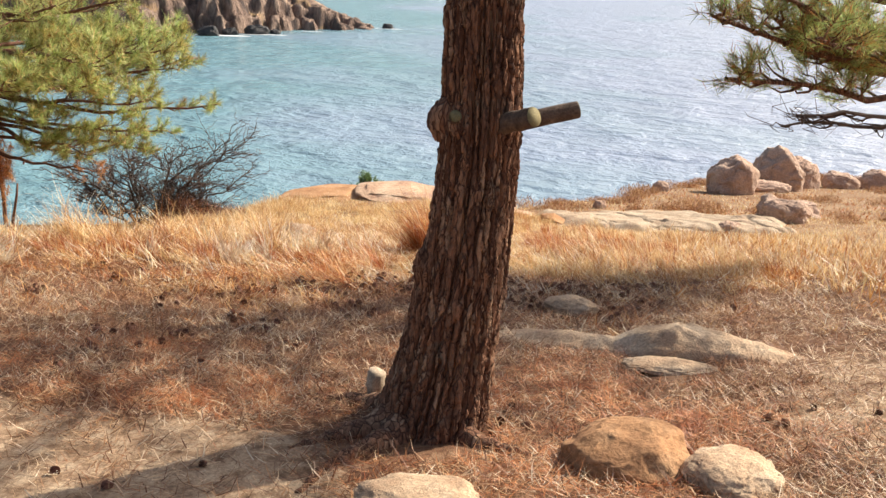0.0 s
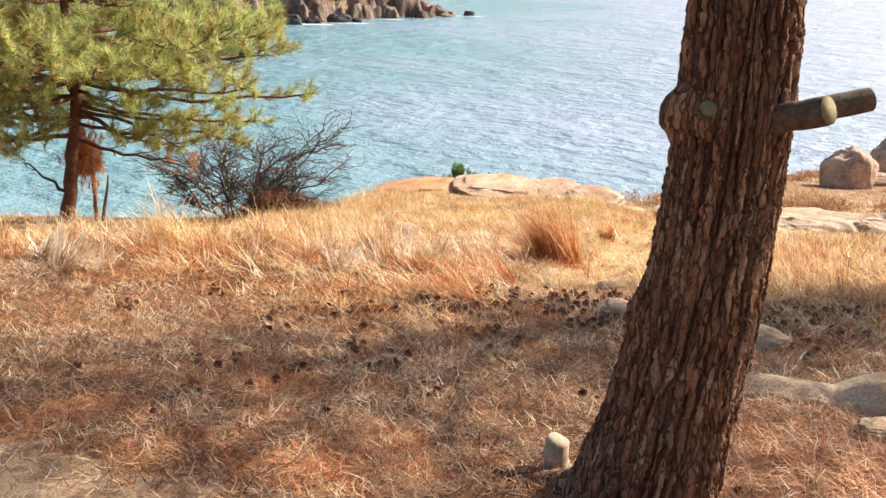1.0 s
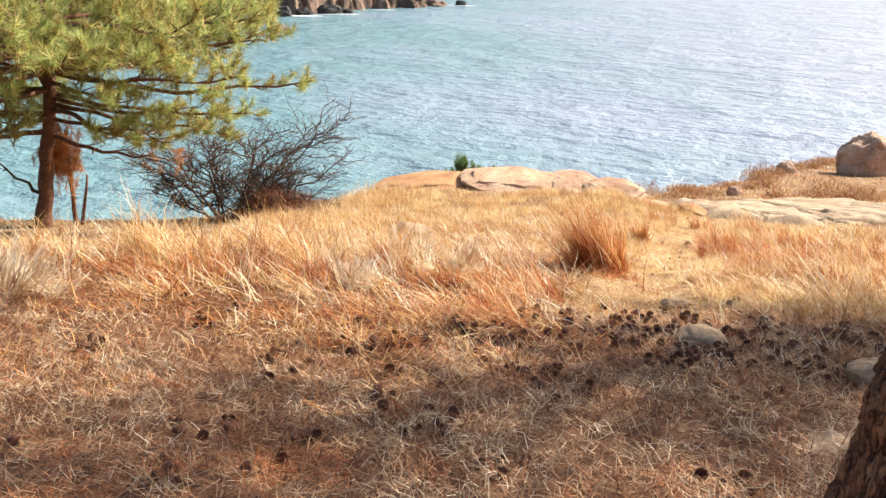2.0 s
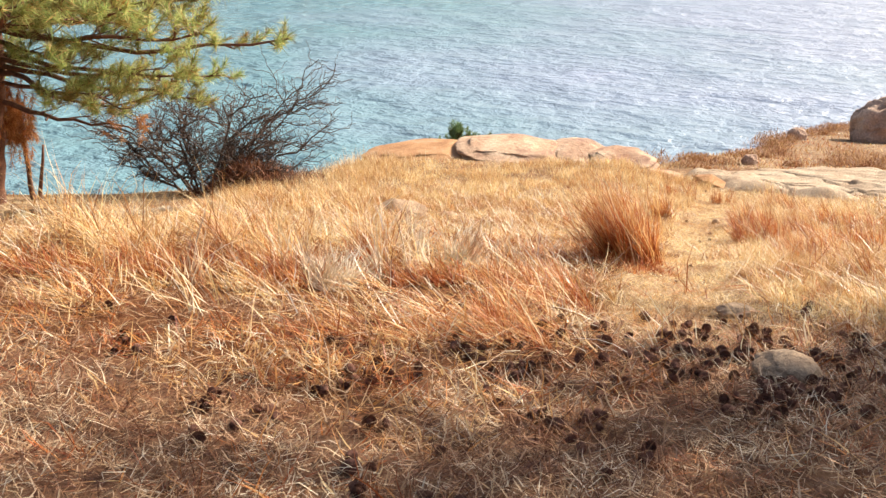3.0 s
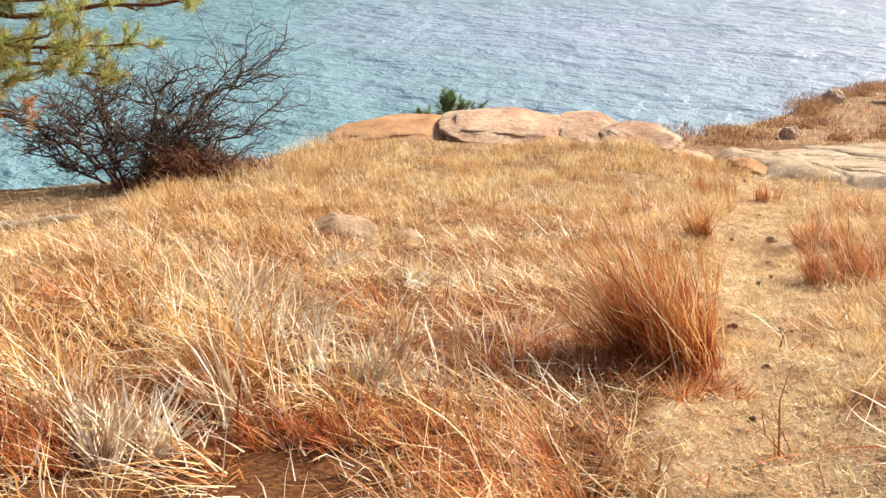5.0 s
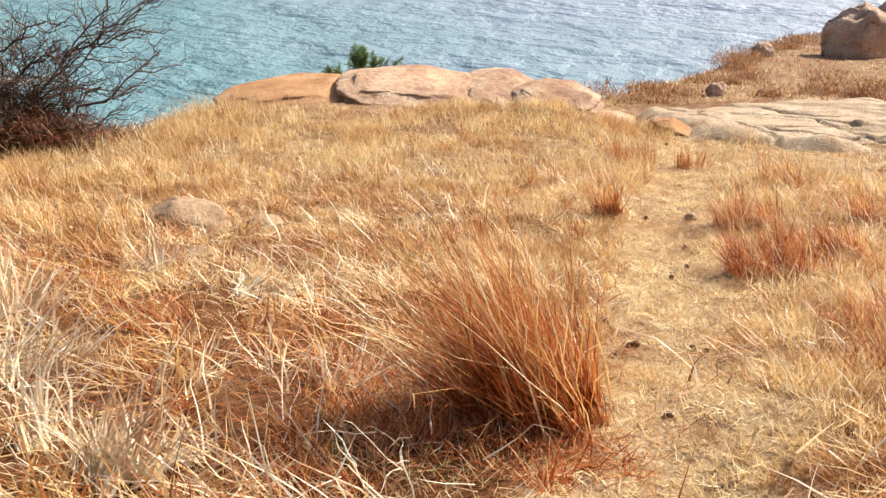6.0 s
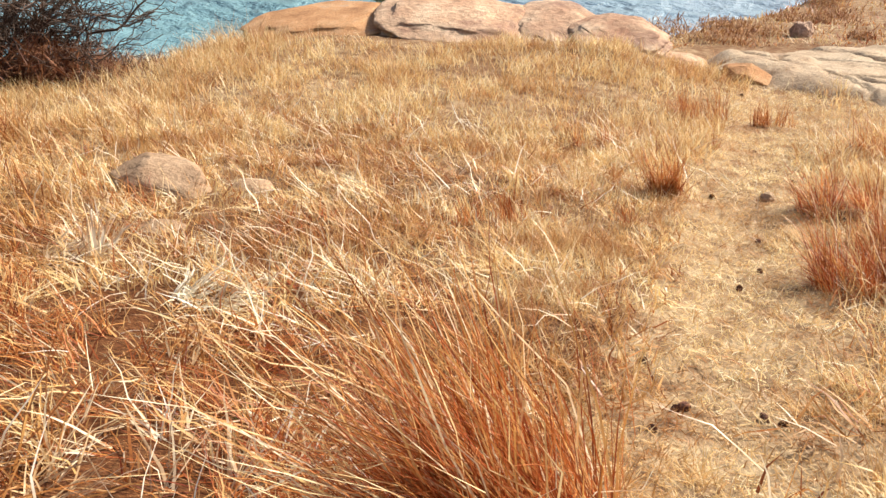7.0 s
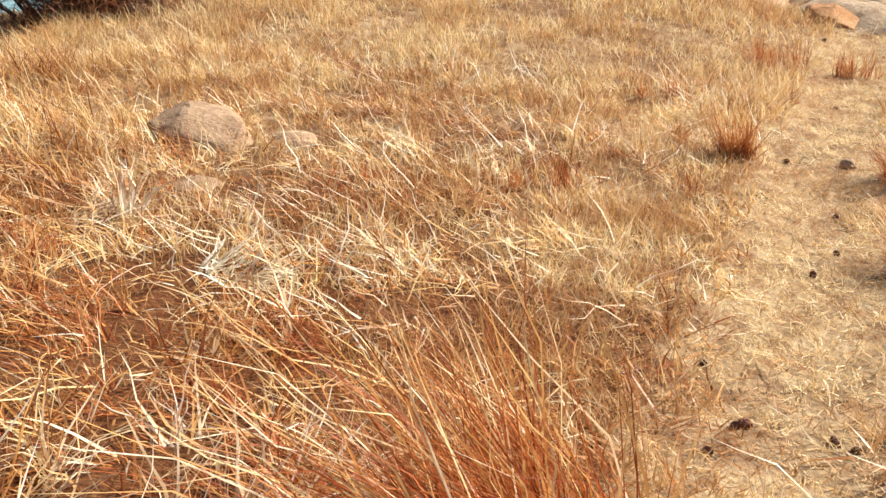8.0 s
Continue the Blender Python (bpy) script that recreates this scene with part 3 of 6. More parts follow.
def build_headland():
    """A rocky point of columnar cliffs across the bay, with dry grass on its back."""
    line_s = np.array([0, 12, 34, 75, 130])
    fx, fy = np.array([-15.6, -24.0, -39.0, -74, -120]), np.array([151, 143.0, 127, 106, 90])
    s, d = np.linspace(0, 130, 330), np.concatenate([np.linspace(-2, 9, 46), np.linspace(10, 55, 16)])
    S, D = np.meshgrid(s, d)
    H = np.interp(S, (0, 3, 10, 22, 40, 70, 130), (0.2, 2.2, 4.6, 6.6, 9, 12, 14))
    col = 2.6 * (vnoise(S, D * 0.3, 1.4) - 0.5) + 2.4 * (vnoise(S, D * 0.2, 4.5) - 0.5)
    rise = 0.45 * step(-0.6, 0.6, D + col) + 0.3 * step(1.4, 2.6, D + col * 1.3) + 0.25 * step(3, 14, D + col)
    Z = SEA_Z - 1.5 + (H + 1.5) * rise + (vnoise(S, D, 0.9) - 0.5) * 1.1 * step(-1, 1, D) + (vnoise(S, D, 3.0) - 0.5) * 1.4 * step(0, 6, D) - 2.2 * step(0.10, 0.0, np.abs(vnoise(S, D * 0.15, 2.1) - 0.5)) * step(-1, 1, D) * step(9, 4, D)
    Z = Z - (H + 2) * step(35, 55, D)
    X = np.interp(S, line_s, fx) - D * 0.55 + 0.7 * (vnoise(S, D, 1.1) - 0.5)
    Y = np.interp(S, line_s, fy) + D * 0.83 + 0.7 * (vnoise(D, S, 1.2) - 0.5)
    nx, ny = len(s), len(d)
    i = (np.arange(ny - 1)[:, None] * nx + np.arange(nx - 1)).ravel()
    me = mesh_from("headland", np.stack([X, Y, Z], -1).reshape(-1, 3), np.stack([i, i + nx, i + nx + 1, i + 1], 1))
    thing("headland", me, CLIFF, "rocky headland with columnar brown cliffs across the bay", "headland", kind="structure")
    for k, (x, y, w, h) in enumerate(((-31.0, 131.5, 3.6, 1.5), (-28.6, 132.5, 1.6, 0.9), (-36.5, 126.0, 3.0, 1.6), (-34.0, 128.5, 2.2, 1.2), (-14.2, 151.5, 2.0, 1.0))):
        ob = thing("sea_rock", rock_mesh("sea_rock", (w, w * 0.8, h), 40 + k, 3, 0.4), WETROCK, "dark wet rock standing in the sea foam", "rock", "rocks in the sea")
        ob.location = (x, y, SEA_Z - 0.15)
    for k, (x, y, w, l) in enumerate(((-13.8, 150.8, 2.4, 0.7), (-29.0, 130.6, 2.6, 0.6), (-34.5, 126.6, 4.0, 0.8), (-31.5, 129.9, 2.2, 0.4), (-24.5, 139.5, 1.8, 0.4))):
        a = np.linspace(0, 2 * math.pi, 40, endpoint=False)
        r = 0.7 + 0.6 * vnoise(3 * np.cos(a) + 9 * k, 3 * np.sin(a), 0.8)
        v = np.stack([x + w * r * np.cos(a), y + l * r * np.sin(a), 0 * a + SEA_Z + 0.02], 1)
        me = mesh_from("sea_foam", np.concatenate([v, [[x, y, SEA_Z + 0.05]]]), (), [(j, (j + 1) % 40, 40) for j in range(40)])
        thing("sea_foam", me, FOAM, "white streak of foam where waves meet rock", "foam", "foam on the sea")


build_headland()

# ---------------------------------------------------------------- rocks
STONES = []      # x, y, radius: no grass grows there


def stone(x, y, size, *a, **k):
    STONES.append((x, y, 0.42 * max(size[0], size[1])))
    return rock(x, y, size, *a, **k)


# near the leaning pine
stone(0.95, 3.36, (0.54, 0.46, 0.23), 3, STONE_TAN, "tan sandstone boulder half sunk in pine litter", 14, 5, 0.14, power=2.6, facets=120, dz=-0.05)
stone(1.33, 3.20, (0.36, 0.36, 0.11), 8, STONE_GREY, "pale grey lichened stone beside a tan boulder", 30, 5, 0.20, facets=160)
stone(0.12, 2.84, (0.50, 0.36, 0.12), 12, STONE_GREY, "flat pale stone sunk before the pine roots", 8, 5, 0.2, dz=-0.02, facets=80)


def build_ledge():
    """A long low ledge that swells into a hump, steep before and buried behind."""
    a, b = np.array((0.42, 5.20)), np.array((2.15, 4.80))
    along = (b - a) / np.hypot(*(b - a))
    size = np.hypot(*(b - a))
    us, vs = np.arange(-0.1, size + 0.1, 0.014), np.arange(-0.32, 0.42, 0.014)
    U, V = np.meshgrid(us, vs)
    X, Y = a[0] + along[0] * U - along[1] * V, a[1] + along[1] * U + along[0] * V
    f = U / size
    top = np.interp(f, (-0.05, 0.05, 0.25, 0.42, 0.52, 0.62, 0.72, 0.86, 1.02), (-0.02, 0.05, 0.085, 0.095, 0.15, 0.18, 0.13, 0.06, -0.02))
    front = -0.13 - 0.10 * np.exp(-((f - 0.60) / 0.14) ** 2) + 0.06 * (vnoise(X, Y, 0.25) - 0.5)
    rise = 0.55 * step(-0.025, 0.025, V - front) + 0.45 * step(0.0, 0.16, V - front)
    rise = rise * (1 - step(0.05, 0.34, V + 0.1 * (vnoise(X, Y, 0.3) - 0.5)))
    split = step(0.03, 0.0, np.abs(vnoise(X * 0.4, Y * 1.6, 0.16) - 0.5)) * step(0.3, 0.5, f)
    Z = land(X, Y, False) - 0.05 + (top + 0.05) * rise + 0.03 * (vnoise(X, Y, 0.16) - 0.5) + 0.012 * (vnoise(X, Y, 0.05) - 0.5) - 0.02 * split * rise
    nx, ny = len(us), len(vs)
    i = (np.arange(ny - 1)[:, None] * nx + np.arange(nx - 1)).ravel()
    me = mesh_from("rock_ledge", np.stack([X, Y, Z], -1).reshape(-1, 3), np.stack([i, i + 1, i + nx + 1, i + nx], 1), smooth=True)
    thing("rock_ledge", me, STONE_GREY, "long low grey rock ledge swelling into a hump", "rock")
    for k in range(7):
        STONES.append((0.75 + 0.2 * k, 5.13 - 0.045 * k, 0.16))


build_ledge()
stone(1.40, 4.60, (0.56, 0.24, 0.05), 21, STONE_GREY, "thin slab of rock flush with the litter", -6, 5, 0.3, power=2.1, facets=90)
stone(1.00, 5.98, (0.40, 0.24, 0.12), 23, STONE_GREY, "small pale humped stone in the litter", -12, 4, 0.2, power=2.1, facets=150)
stone(0.24, 6.47, (0.27, 0.22, 0.10), 29, STONE_GREY, "small pale humped stone among pine cones", 0, 4, 0.2, power=2.1, facets=150)
stone(0.26, 7.42, (0.20, 0.14, 0.06), 30, STONE_GREY, "small flat stone sunk in the path", 0, 3, 0.2, power=2.1, facets=150)
for x, y, sz, sd, rz, text in ((-2.00, 11.50, (0.56, 0.42, 0.19), 31, -20, "dull brown stone half hidden in dry grass"), (-1.56, 11.60, (0.24, 0.18, 0.08), 33, 25, "dull brown stone half hidden in dry grass"), (-1.76, 10.90, (0.26, 0.18, 0.06), 35, 10, "flat brown stone under flattened dry grass")):
    rock(x, y, sz, sd, STONE_DULL, text, rz, 4, 0.2, power=2.1, facets=150, dz=-0.035)
    STONES.append((x, y - 0.02, 0.22 * sz[0]))
stone(1.08, 11.97, (0.08, 0.07, 0.05), 37, STONE_GREY, "small tan stone on the trodden path", 0, 3, 0.2, power=2.1, facets=150)

# outcrop on the brow
OUT = "weathered tan rock of the outcrop above the sea"
for x, y, w, d, top, sd, rz, tilt, mat, text in (
        (-2.55, 17.30, 1.90, 1.6, -2.71, 51, 4, (0, -5), STONE_TAN, "low reddish rock of the outcrop above the sea"),
        (-2.30, 16.80, 1.40, 0.9, -2.85, 57, -4, (4, -3), STONE_TAN, "low reddish rock of the outcrop above the sea"),
        (-1.10, 17.20, 1.80, 1.7, -2.56, 52, 2, (3, 2), STONE_OUT, OUT),
        (-0.05, 17.25, 1.12, 1.6, -2.63, 53, -2, (3, 3), STONE_OUT, OUT),
        (0.64, 17.00, 1.04, 1.2, -2.61, 54, 6, (0, 3), STONE_OUT, "rounded pale end boulder of the outcrop"),
        (-1.42, 16.50, 1.15, 0.5, -2.74, 55, 2, (0, 0), STONE_OUT, "low ledge of tan rock before the outcrop"),
        (1.25, 16.80, 0.60, 0.5, -2.86, 56, 0, (0, 6), STONE_OUT, "broken block at the rim of the outcrop")):
    base = float(land(x, y)) - 0.05
    stone(x, y, (w, d, top - base), sd, mat, text, rz, 5, 0.16, 0.3, 2.7, tilt, -0.05, group="outcrop rocks", strata=0.010, facets=150)


# bare slab beyond the path
def build_slab():
    """Bare bedrock in low broken terraces, split by long fissures."""
    xs, ys = np.arange(0.7, 7.6, 0.035), np.arange(14.6, 19.6, 0.035)
    X, Y = np.meshgrid(xs, ys)
    rim = 1 - np.hypot((X - 4.0) / 3.2, (Y - 16.95 - 0.12 * (X - 3.4)) / 1.95) + 0.45 * (vnoise(X, Y, 0.9) - 0.5) + 0.15 * (vnoise(X, Y, 0.3) - 0.5)
    bed = vnoise(X * 0.55 + 0.2 * Y, Y, 0.8) + 0.35 * vnoise(X * 0.7, Y, 0.33)
    k = bed * 5
    terrace = np.floor(k) + step(0.75, 1.0, k - np.floor(k))
    crack = np.abs(vnoise(X * 0.45 + 0.3 * Y, Y + 0.15 * X, 0.62) - 0.5)
    crack2 = np.abs(vnoise(X + 7, Y * 0.6 + 0.4 * X, 0.9) - 0.5)
    Z = land(X, Y, False) - 0.22 + 0.25 * step(0.0, 0.45, rim) + 0.028 * terrace * step(0.05, 0.3, rim)
    Z = Z - 0.08 * step(0.045, 0.0, crack) - 0.07 * step(0.035, 0.0, crack2) + 0.03 * (vnoise(X, Y, 0.22) - 0.5) + 0.014 * (vnoise(X, Y, 0.10) - 0.5)
    nx, ny = len(xs), len(ys)
    i = (np.arange(ny - 1)[:, None] * nx + np.arange(nx - 1)).ravel()
    me = mesh_from("rock_slab", np.stack([X, Y, Z], -1).reshape(-1, 3), np.stack([i, i + 1, i + nx + 1, i + nx], 1))
    thing("rock_slab", me, STONE_SLAB, "broad bare slab of fissured tan bedrock", "rock")


build_slab()
stone(1.80, 16.12, (0.50, 0.30, 0.15), 64, STONE_TAN, "broken block at the rim of the rock slab", -5, 4, 0.15, 0.3, 3.6)
# boulders of the far slope
BO = "big brown boulder on the grassy slope above the sea"
for x, y, sz, sd, rz in ((8.40, 27.7, (1.75, 1.5, 1.55), 71, 10), (10.7, 30.2, (2.0, 1.6, 1.9), 73, -12), (9.7, 28.6, (1.8, 0.9, 0.5), 77, 0), (12.0, 32.4, (1.9, 1.5, 1.5), 72, 20), (13.8, 33.0, (1.5, 1.2, 0.9), 74, 0), (15.4, 33.5, (1.5, 1.2, 1.0), 75, 0), (6.55, 17.9, (1.1, 0.9, 0.70), 76, 0), (7.6, 19.6, (0.9, 0.7, 0.5), 80, 30), (5.0, 16.0, (0.6, 0.4, 0.24), 81, 0), (3.15, 19.5, (0.30, 0.26, 0.26), 78, 0), (6.05, 27.0, (0.55, 0.45, 0.45), 79, 0)):
    stone(x, y, sz, sd, STONE_BOULDER, BO, rz, 5, 0.34, 0.2, 2.3, dz=-0.22 * sz[2], group="boulders on the slope")


# ---------------------------------------------------------------- leaning pine beside the path
def worley(u, v, periods):
    """Distances to the nearest and the next nearest cell points; u repeats after periods cells."""
    iu, iv = np.floor(u).astype(int), np.floor(v).astype(int)
    f1, f2, cell = np.full(u.shape, 9.0), np.full(u.shape, 9.0), np.zeros(u.shape)
    for du in (-1, 0, 1):
        for dv in (-1, 0, 1):
            a, b = (iu + du) % periods, (iv + dv) % 256
            pu, pv = iu + du + TABLE[a, b], iv + dv + TABLE[b, (a + 57) % 256]
            dist = np.hypot(u - pu, v - pv)
            near = dist < f1
            f2 = np.where(near, f1, np.minimum(f2, dist))
            cell = np.where(near, TABLE[(a * 7 + 3) % 256, (b * 5 + 11) % 256], cell)
            f1 = np.where(near, dist, f1)
    return f1, f2, cell


TRUNK_Z = (-0.8, -0.45, -0.31, -0.05, 0.19, 0.38, 0.60, 0.73, 0.88, 1.23, 1.5, 3.0, 5.0, 7.2)
TRUNK_X = (0.03, 0.09, 0.118, 0.172, 0.214, 0.243, 0.264, 0.276, 0.285, 0.286, 0.283, 0.28, 0.40, 0.55)
TRUNK_R = (0.33, 0.262, 0.228, 0.206, 0.191, 0.180, 0.168, 0.163, 0.160, 0.157, 0.150, 0.12, 0.08, 0.03)
TRUNK_Y = 3.58


def trunk_axis(z):
    return Vector((float(np.interp(z, TRUNK_Z, TRUNK_X)), TRUNK_Y, z))


def build_leaning_pine():
    tree = holder("pine_tree", (0.08, TRUNK_Y, float(land(0.08, TRUNK_Y))), "old leaning pine with deeply fissured bark and sawn limbs", "tree")
    nt = 290
    zs = np.concatenate([np.arange(-0.7, 1.56, 0.0080), np.arange(1.62, 7.2, 0.14)])
    T, Z = np.meshgrid(np.linspace(0, 2 * math.pi, nt, endpoint=False), zs)
    R = np.interp(Z, TRUNK_Z, TRUNK_R)
    low = step(0.15, -0.4, Z)
    for a, k in ((3.5, 0.10), (5.35, 0.16), (0.4, 0.14), (2.2, 0.20), (4.5, 0.08)):
        R = R * (1 + k * low * np.clip(np.cos(T - a), 0, 1) ** 5)
    R = R + 0.008 * np.exp(-((Z - 1.04) / 0.06) ** 2) + 0.030 * np.exp(-((Z - 0.42) / 0.06) ** 2) * np.clip(np.cos(T - 3.3), 0, 1) ** 8
    C, S = np.cos(T), np.sin(T)
    warp = vnoise(C * 2 + 20, Z + S * 2, 0.16) - 0.5
    # long upright furrows that fork and rejoin, the ridges between them broken across into plates
    fur = np.full(T.shape, 1.0)
    for k in range(42):
        mid = 2 * math.pi * (k + 0.8 * TABLE[k, 3]) / 42 + 0.12 * (vnoise(Z * 0 + k * 5.3, Z, 0.30) - 0.5) + 0.06 * (vnoise(Z * 0 + k * 3.1, Z, 0.07) - 0.5) + 0.05 * (vnoise(Z * 0 + k * 2.3, Z, 0.022) - 0.5)
        gap = np.abs((T - mid + math.pi) % (2 * math.pi) - math.pi) * 0.17
        open_ = step(0.25, 0.45, vnoise(Z * 0 + k * 9.1, Z, 0.16))
        fur = np.minimum(fur, np.clip(gap / (0.0045 + 0.008 * vnoise(Z * 0 + k * 7.7, Z, 0.09)), 0, 1) * open_ + (1 - open_))
    f1, f2, cell = worley(T / (2 * math.pi) * 38 + 0.5 * warp, Z / 0.062 + 0.8 * warp + 40, 38)
    g1, g2, cell2 = worley(T / (2 * math.pi) * 96 + 0.8 * warp, Z / 0.022 + 90, 96)
    plate = np.clip((f2 - f1) / 0.16, 0, 1) ** 0.7
    flake = np.clip((g2 - g1) / 0.3, 0, 1)
    depth = 0.022 * fur + (0.012 * plate + 0.011 * cell + 0.006 * flake * cell2) * (0.2 + 0.8 * fur)
    R = R - 0.031 + depth * np.interp(Z, (-0.7, 1.0, 3, 7), (1.1, 1.0, 0.7, 0.2))
    X = np.interp(Z, TRUNK_Z, TRUNK_X) + R * np.cos(T)
    Y = TRUNK_Y + R * np.sin(T)
    nz = len(zs)
    i = (np.arange(nz - 1)[:, None] * nt + np.arange(nt)).ravel()
    j = (np.arange(nz - 1)[:, None] * nt + (np.arange(nt) + 1) % nt).ravel()
    me = mesh_from("trunk", np.stack([X, Y, Z], -1).reshape(-1, 3), np.stack([i, j, j + nt, i + nt], 1), smooth=False)
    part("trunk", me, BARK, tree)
    # sawn limbs
    for k, (a, b, r) in enumerate((((0.33, 3.50, 1.03), (0.49, 3.36, 1.105), 0.041), ((0.36, 3.60, 1.02), (0.69, 3.66, 1.095), 0.037), ((0.205, 3.50, 1.065), (0.185, 3.425, 1.085), 0.026))):
        pts = wander(a, b, 6, 0.004, 0, 5 + k)
        v, q, t = tube(pts, [r * 1.35, r * 1.15, r * 1.05, r, r, r * 1.02, r * 0.98], 14, False)
        stub = part("sawn_limb", mesh_from("sawn_limb", v, q, t, True), LIMBBARK, tree, "sawn-off limb with dark bark")
        d = (Vector(b) - Vector(a)).normalized()
        v, q, t = tube([Vector(b) - d * 0.004, Vector(b) + d * 0.003], [r * 0.97, r * 0.95], 14)
        part("cut_face", mesh_from("cut_face", v, q, t), CUTWOOD, stub, "yellowish sawn face")
    # swollen knots where limbs were lost
    for x, y, z, s in ((0.125, 3.53, 1.045, 0.046), (0.20, 3.455, 1.055, 0.040), (0.395, 3.57, 0.95, 0.040), (0.065, 3.53, 0.43, 0.036), (0.17, 3.435, 0.335, 0.036)):
        me = rock_mesh("knot", (s * 1.8, s * 1.8, s * 2.0), int(s * 1000 + z * 100), 3, 0.4, 0.5)
        ob = part("knot", me, BARK, tree)
        ob.location = (x, y, z)
    # pointed knot left by a lost limb
    v, q, t = tube([(0.21, 3.55, 1.07), (0.15, 3.545, 1.055), (0.115, 3.54, 1.04), (0.092, 3.535, 1.03), (0.074, 3.53, 1.022)], [0.115, 0.092, 0.066, 0.042, 0.022], 22)
    for k in range(len(v)):
        v[k] += np.array(tuple(noise.noise_vector(Vector(v[k]) * 34))) * 0.012
    part("knot", mesh_from("knot", v, q, t), BARK, tree)
    # roots
    for k, (pts, r) in enumerate(((((-0.02, 3.50, -0.28), (-0.22, 3.36, -0.33), (-0.33, 3.29, -0.34), (-0.46, 3.20, -0.36)), (0.085, 0.048, 0.030, 0.014)),
                                  (((0.0, 3.42, -0.30), (-0.12, 3.24, -0.33), (-0.28, 3.02, -0.32), (-0.34, 2.8, -0.31)), (0.085, 0.045, 0.028, 0.014)),
                                  (((0.18, 3.46, -0.30), (0.34, 3.34, -0.345), (0.46, 3.28, -0.36), (0.58, 3.2, -0.37)), (0.08, 0.045, 0.03, 0.015)),
                                  (((0.0, 3.66, -0.30), (-0.2, 3.74, -0.40), (-0.45, 3.84, -0.44)), (0.09, 0.05, 0.02)))):
        fine = []
        for a, b in zip(pts, pts[1:]):
            fine += [Vector(a).lerp(Vector(b), t) for t in (0, 0.25, 0.5, 0.75)]
        fine.append(Vector(pts[-1]))
        rr = list(np.interp(np.linspace(0, 1, len(fine)), np.linspace(0, 1, len(r)), r))
        fine = [Vector((p.x, p.y, float(land(p.x, p.y)) + rr[n] * 0.25 if n > 2 else p.z)) + Vector((0, 0, 0.008 * math.sin(n * 2.1 + k))) for n, p in enumerate(fine)]
        v, q, t = tube(fine, rr, 12)
        part("root", mesh_from("root", v, q, t, True), BARK, tree)
    # pale broken stub rising from the root
    pts = [(0.03, 3.76, -0.46), (-0.05, 3.80, -0.46), (-0.115, 3.83, -0.41), (-0.15, 3.84, -0.35), (-0.160, 3.84, -0.295), (-0.156, 3.84, -0.24), (-0.152, 3.84, -0.228)]
    v, q, t = tube(pts, [0.065, 0.062, 0.057, 0.052, 0.049, 0.047, 0.042], 16)
    for k in range(len(v)):
        v[k] += np.array(tuple(noise.noise_vector(Vector(v[k]) * 30))) * 0.004
    part("root_stub", mesh_from("root_stub", v, q, t), DEADWOOD, tree, "pale dead broken stub beside the trunk")
    # limbs and crown above
    for k in range(9):
        z = 3.2 + 0.42 * k
        az = k * 2.4 + 1.0
        ln = 2.3 - 0.16 * k
        a = trunk_axis(z)
        grow_limb(tree, a, a + Vector((ln * math.cos(az), ln * math.sin(az), 0.4)), 0.05 - 0.003 * k, 9, 0.3, GREEN, BARK, seed=300 + k, count=26, nlen=0.11, nwid=0.004)
    return tree


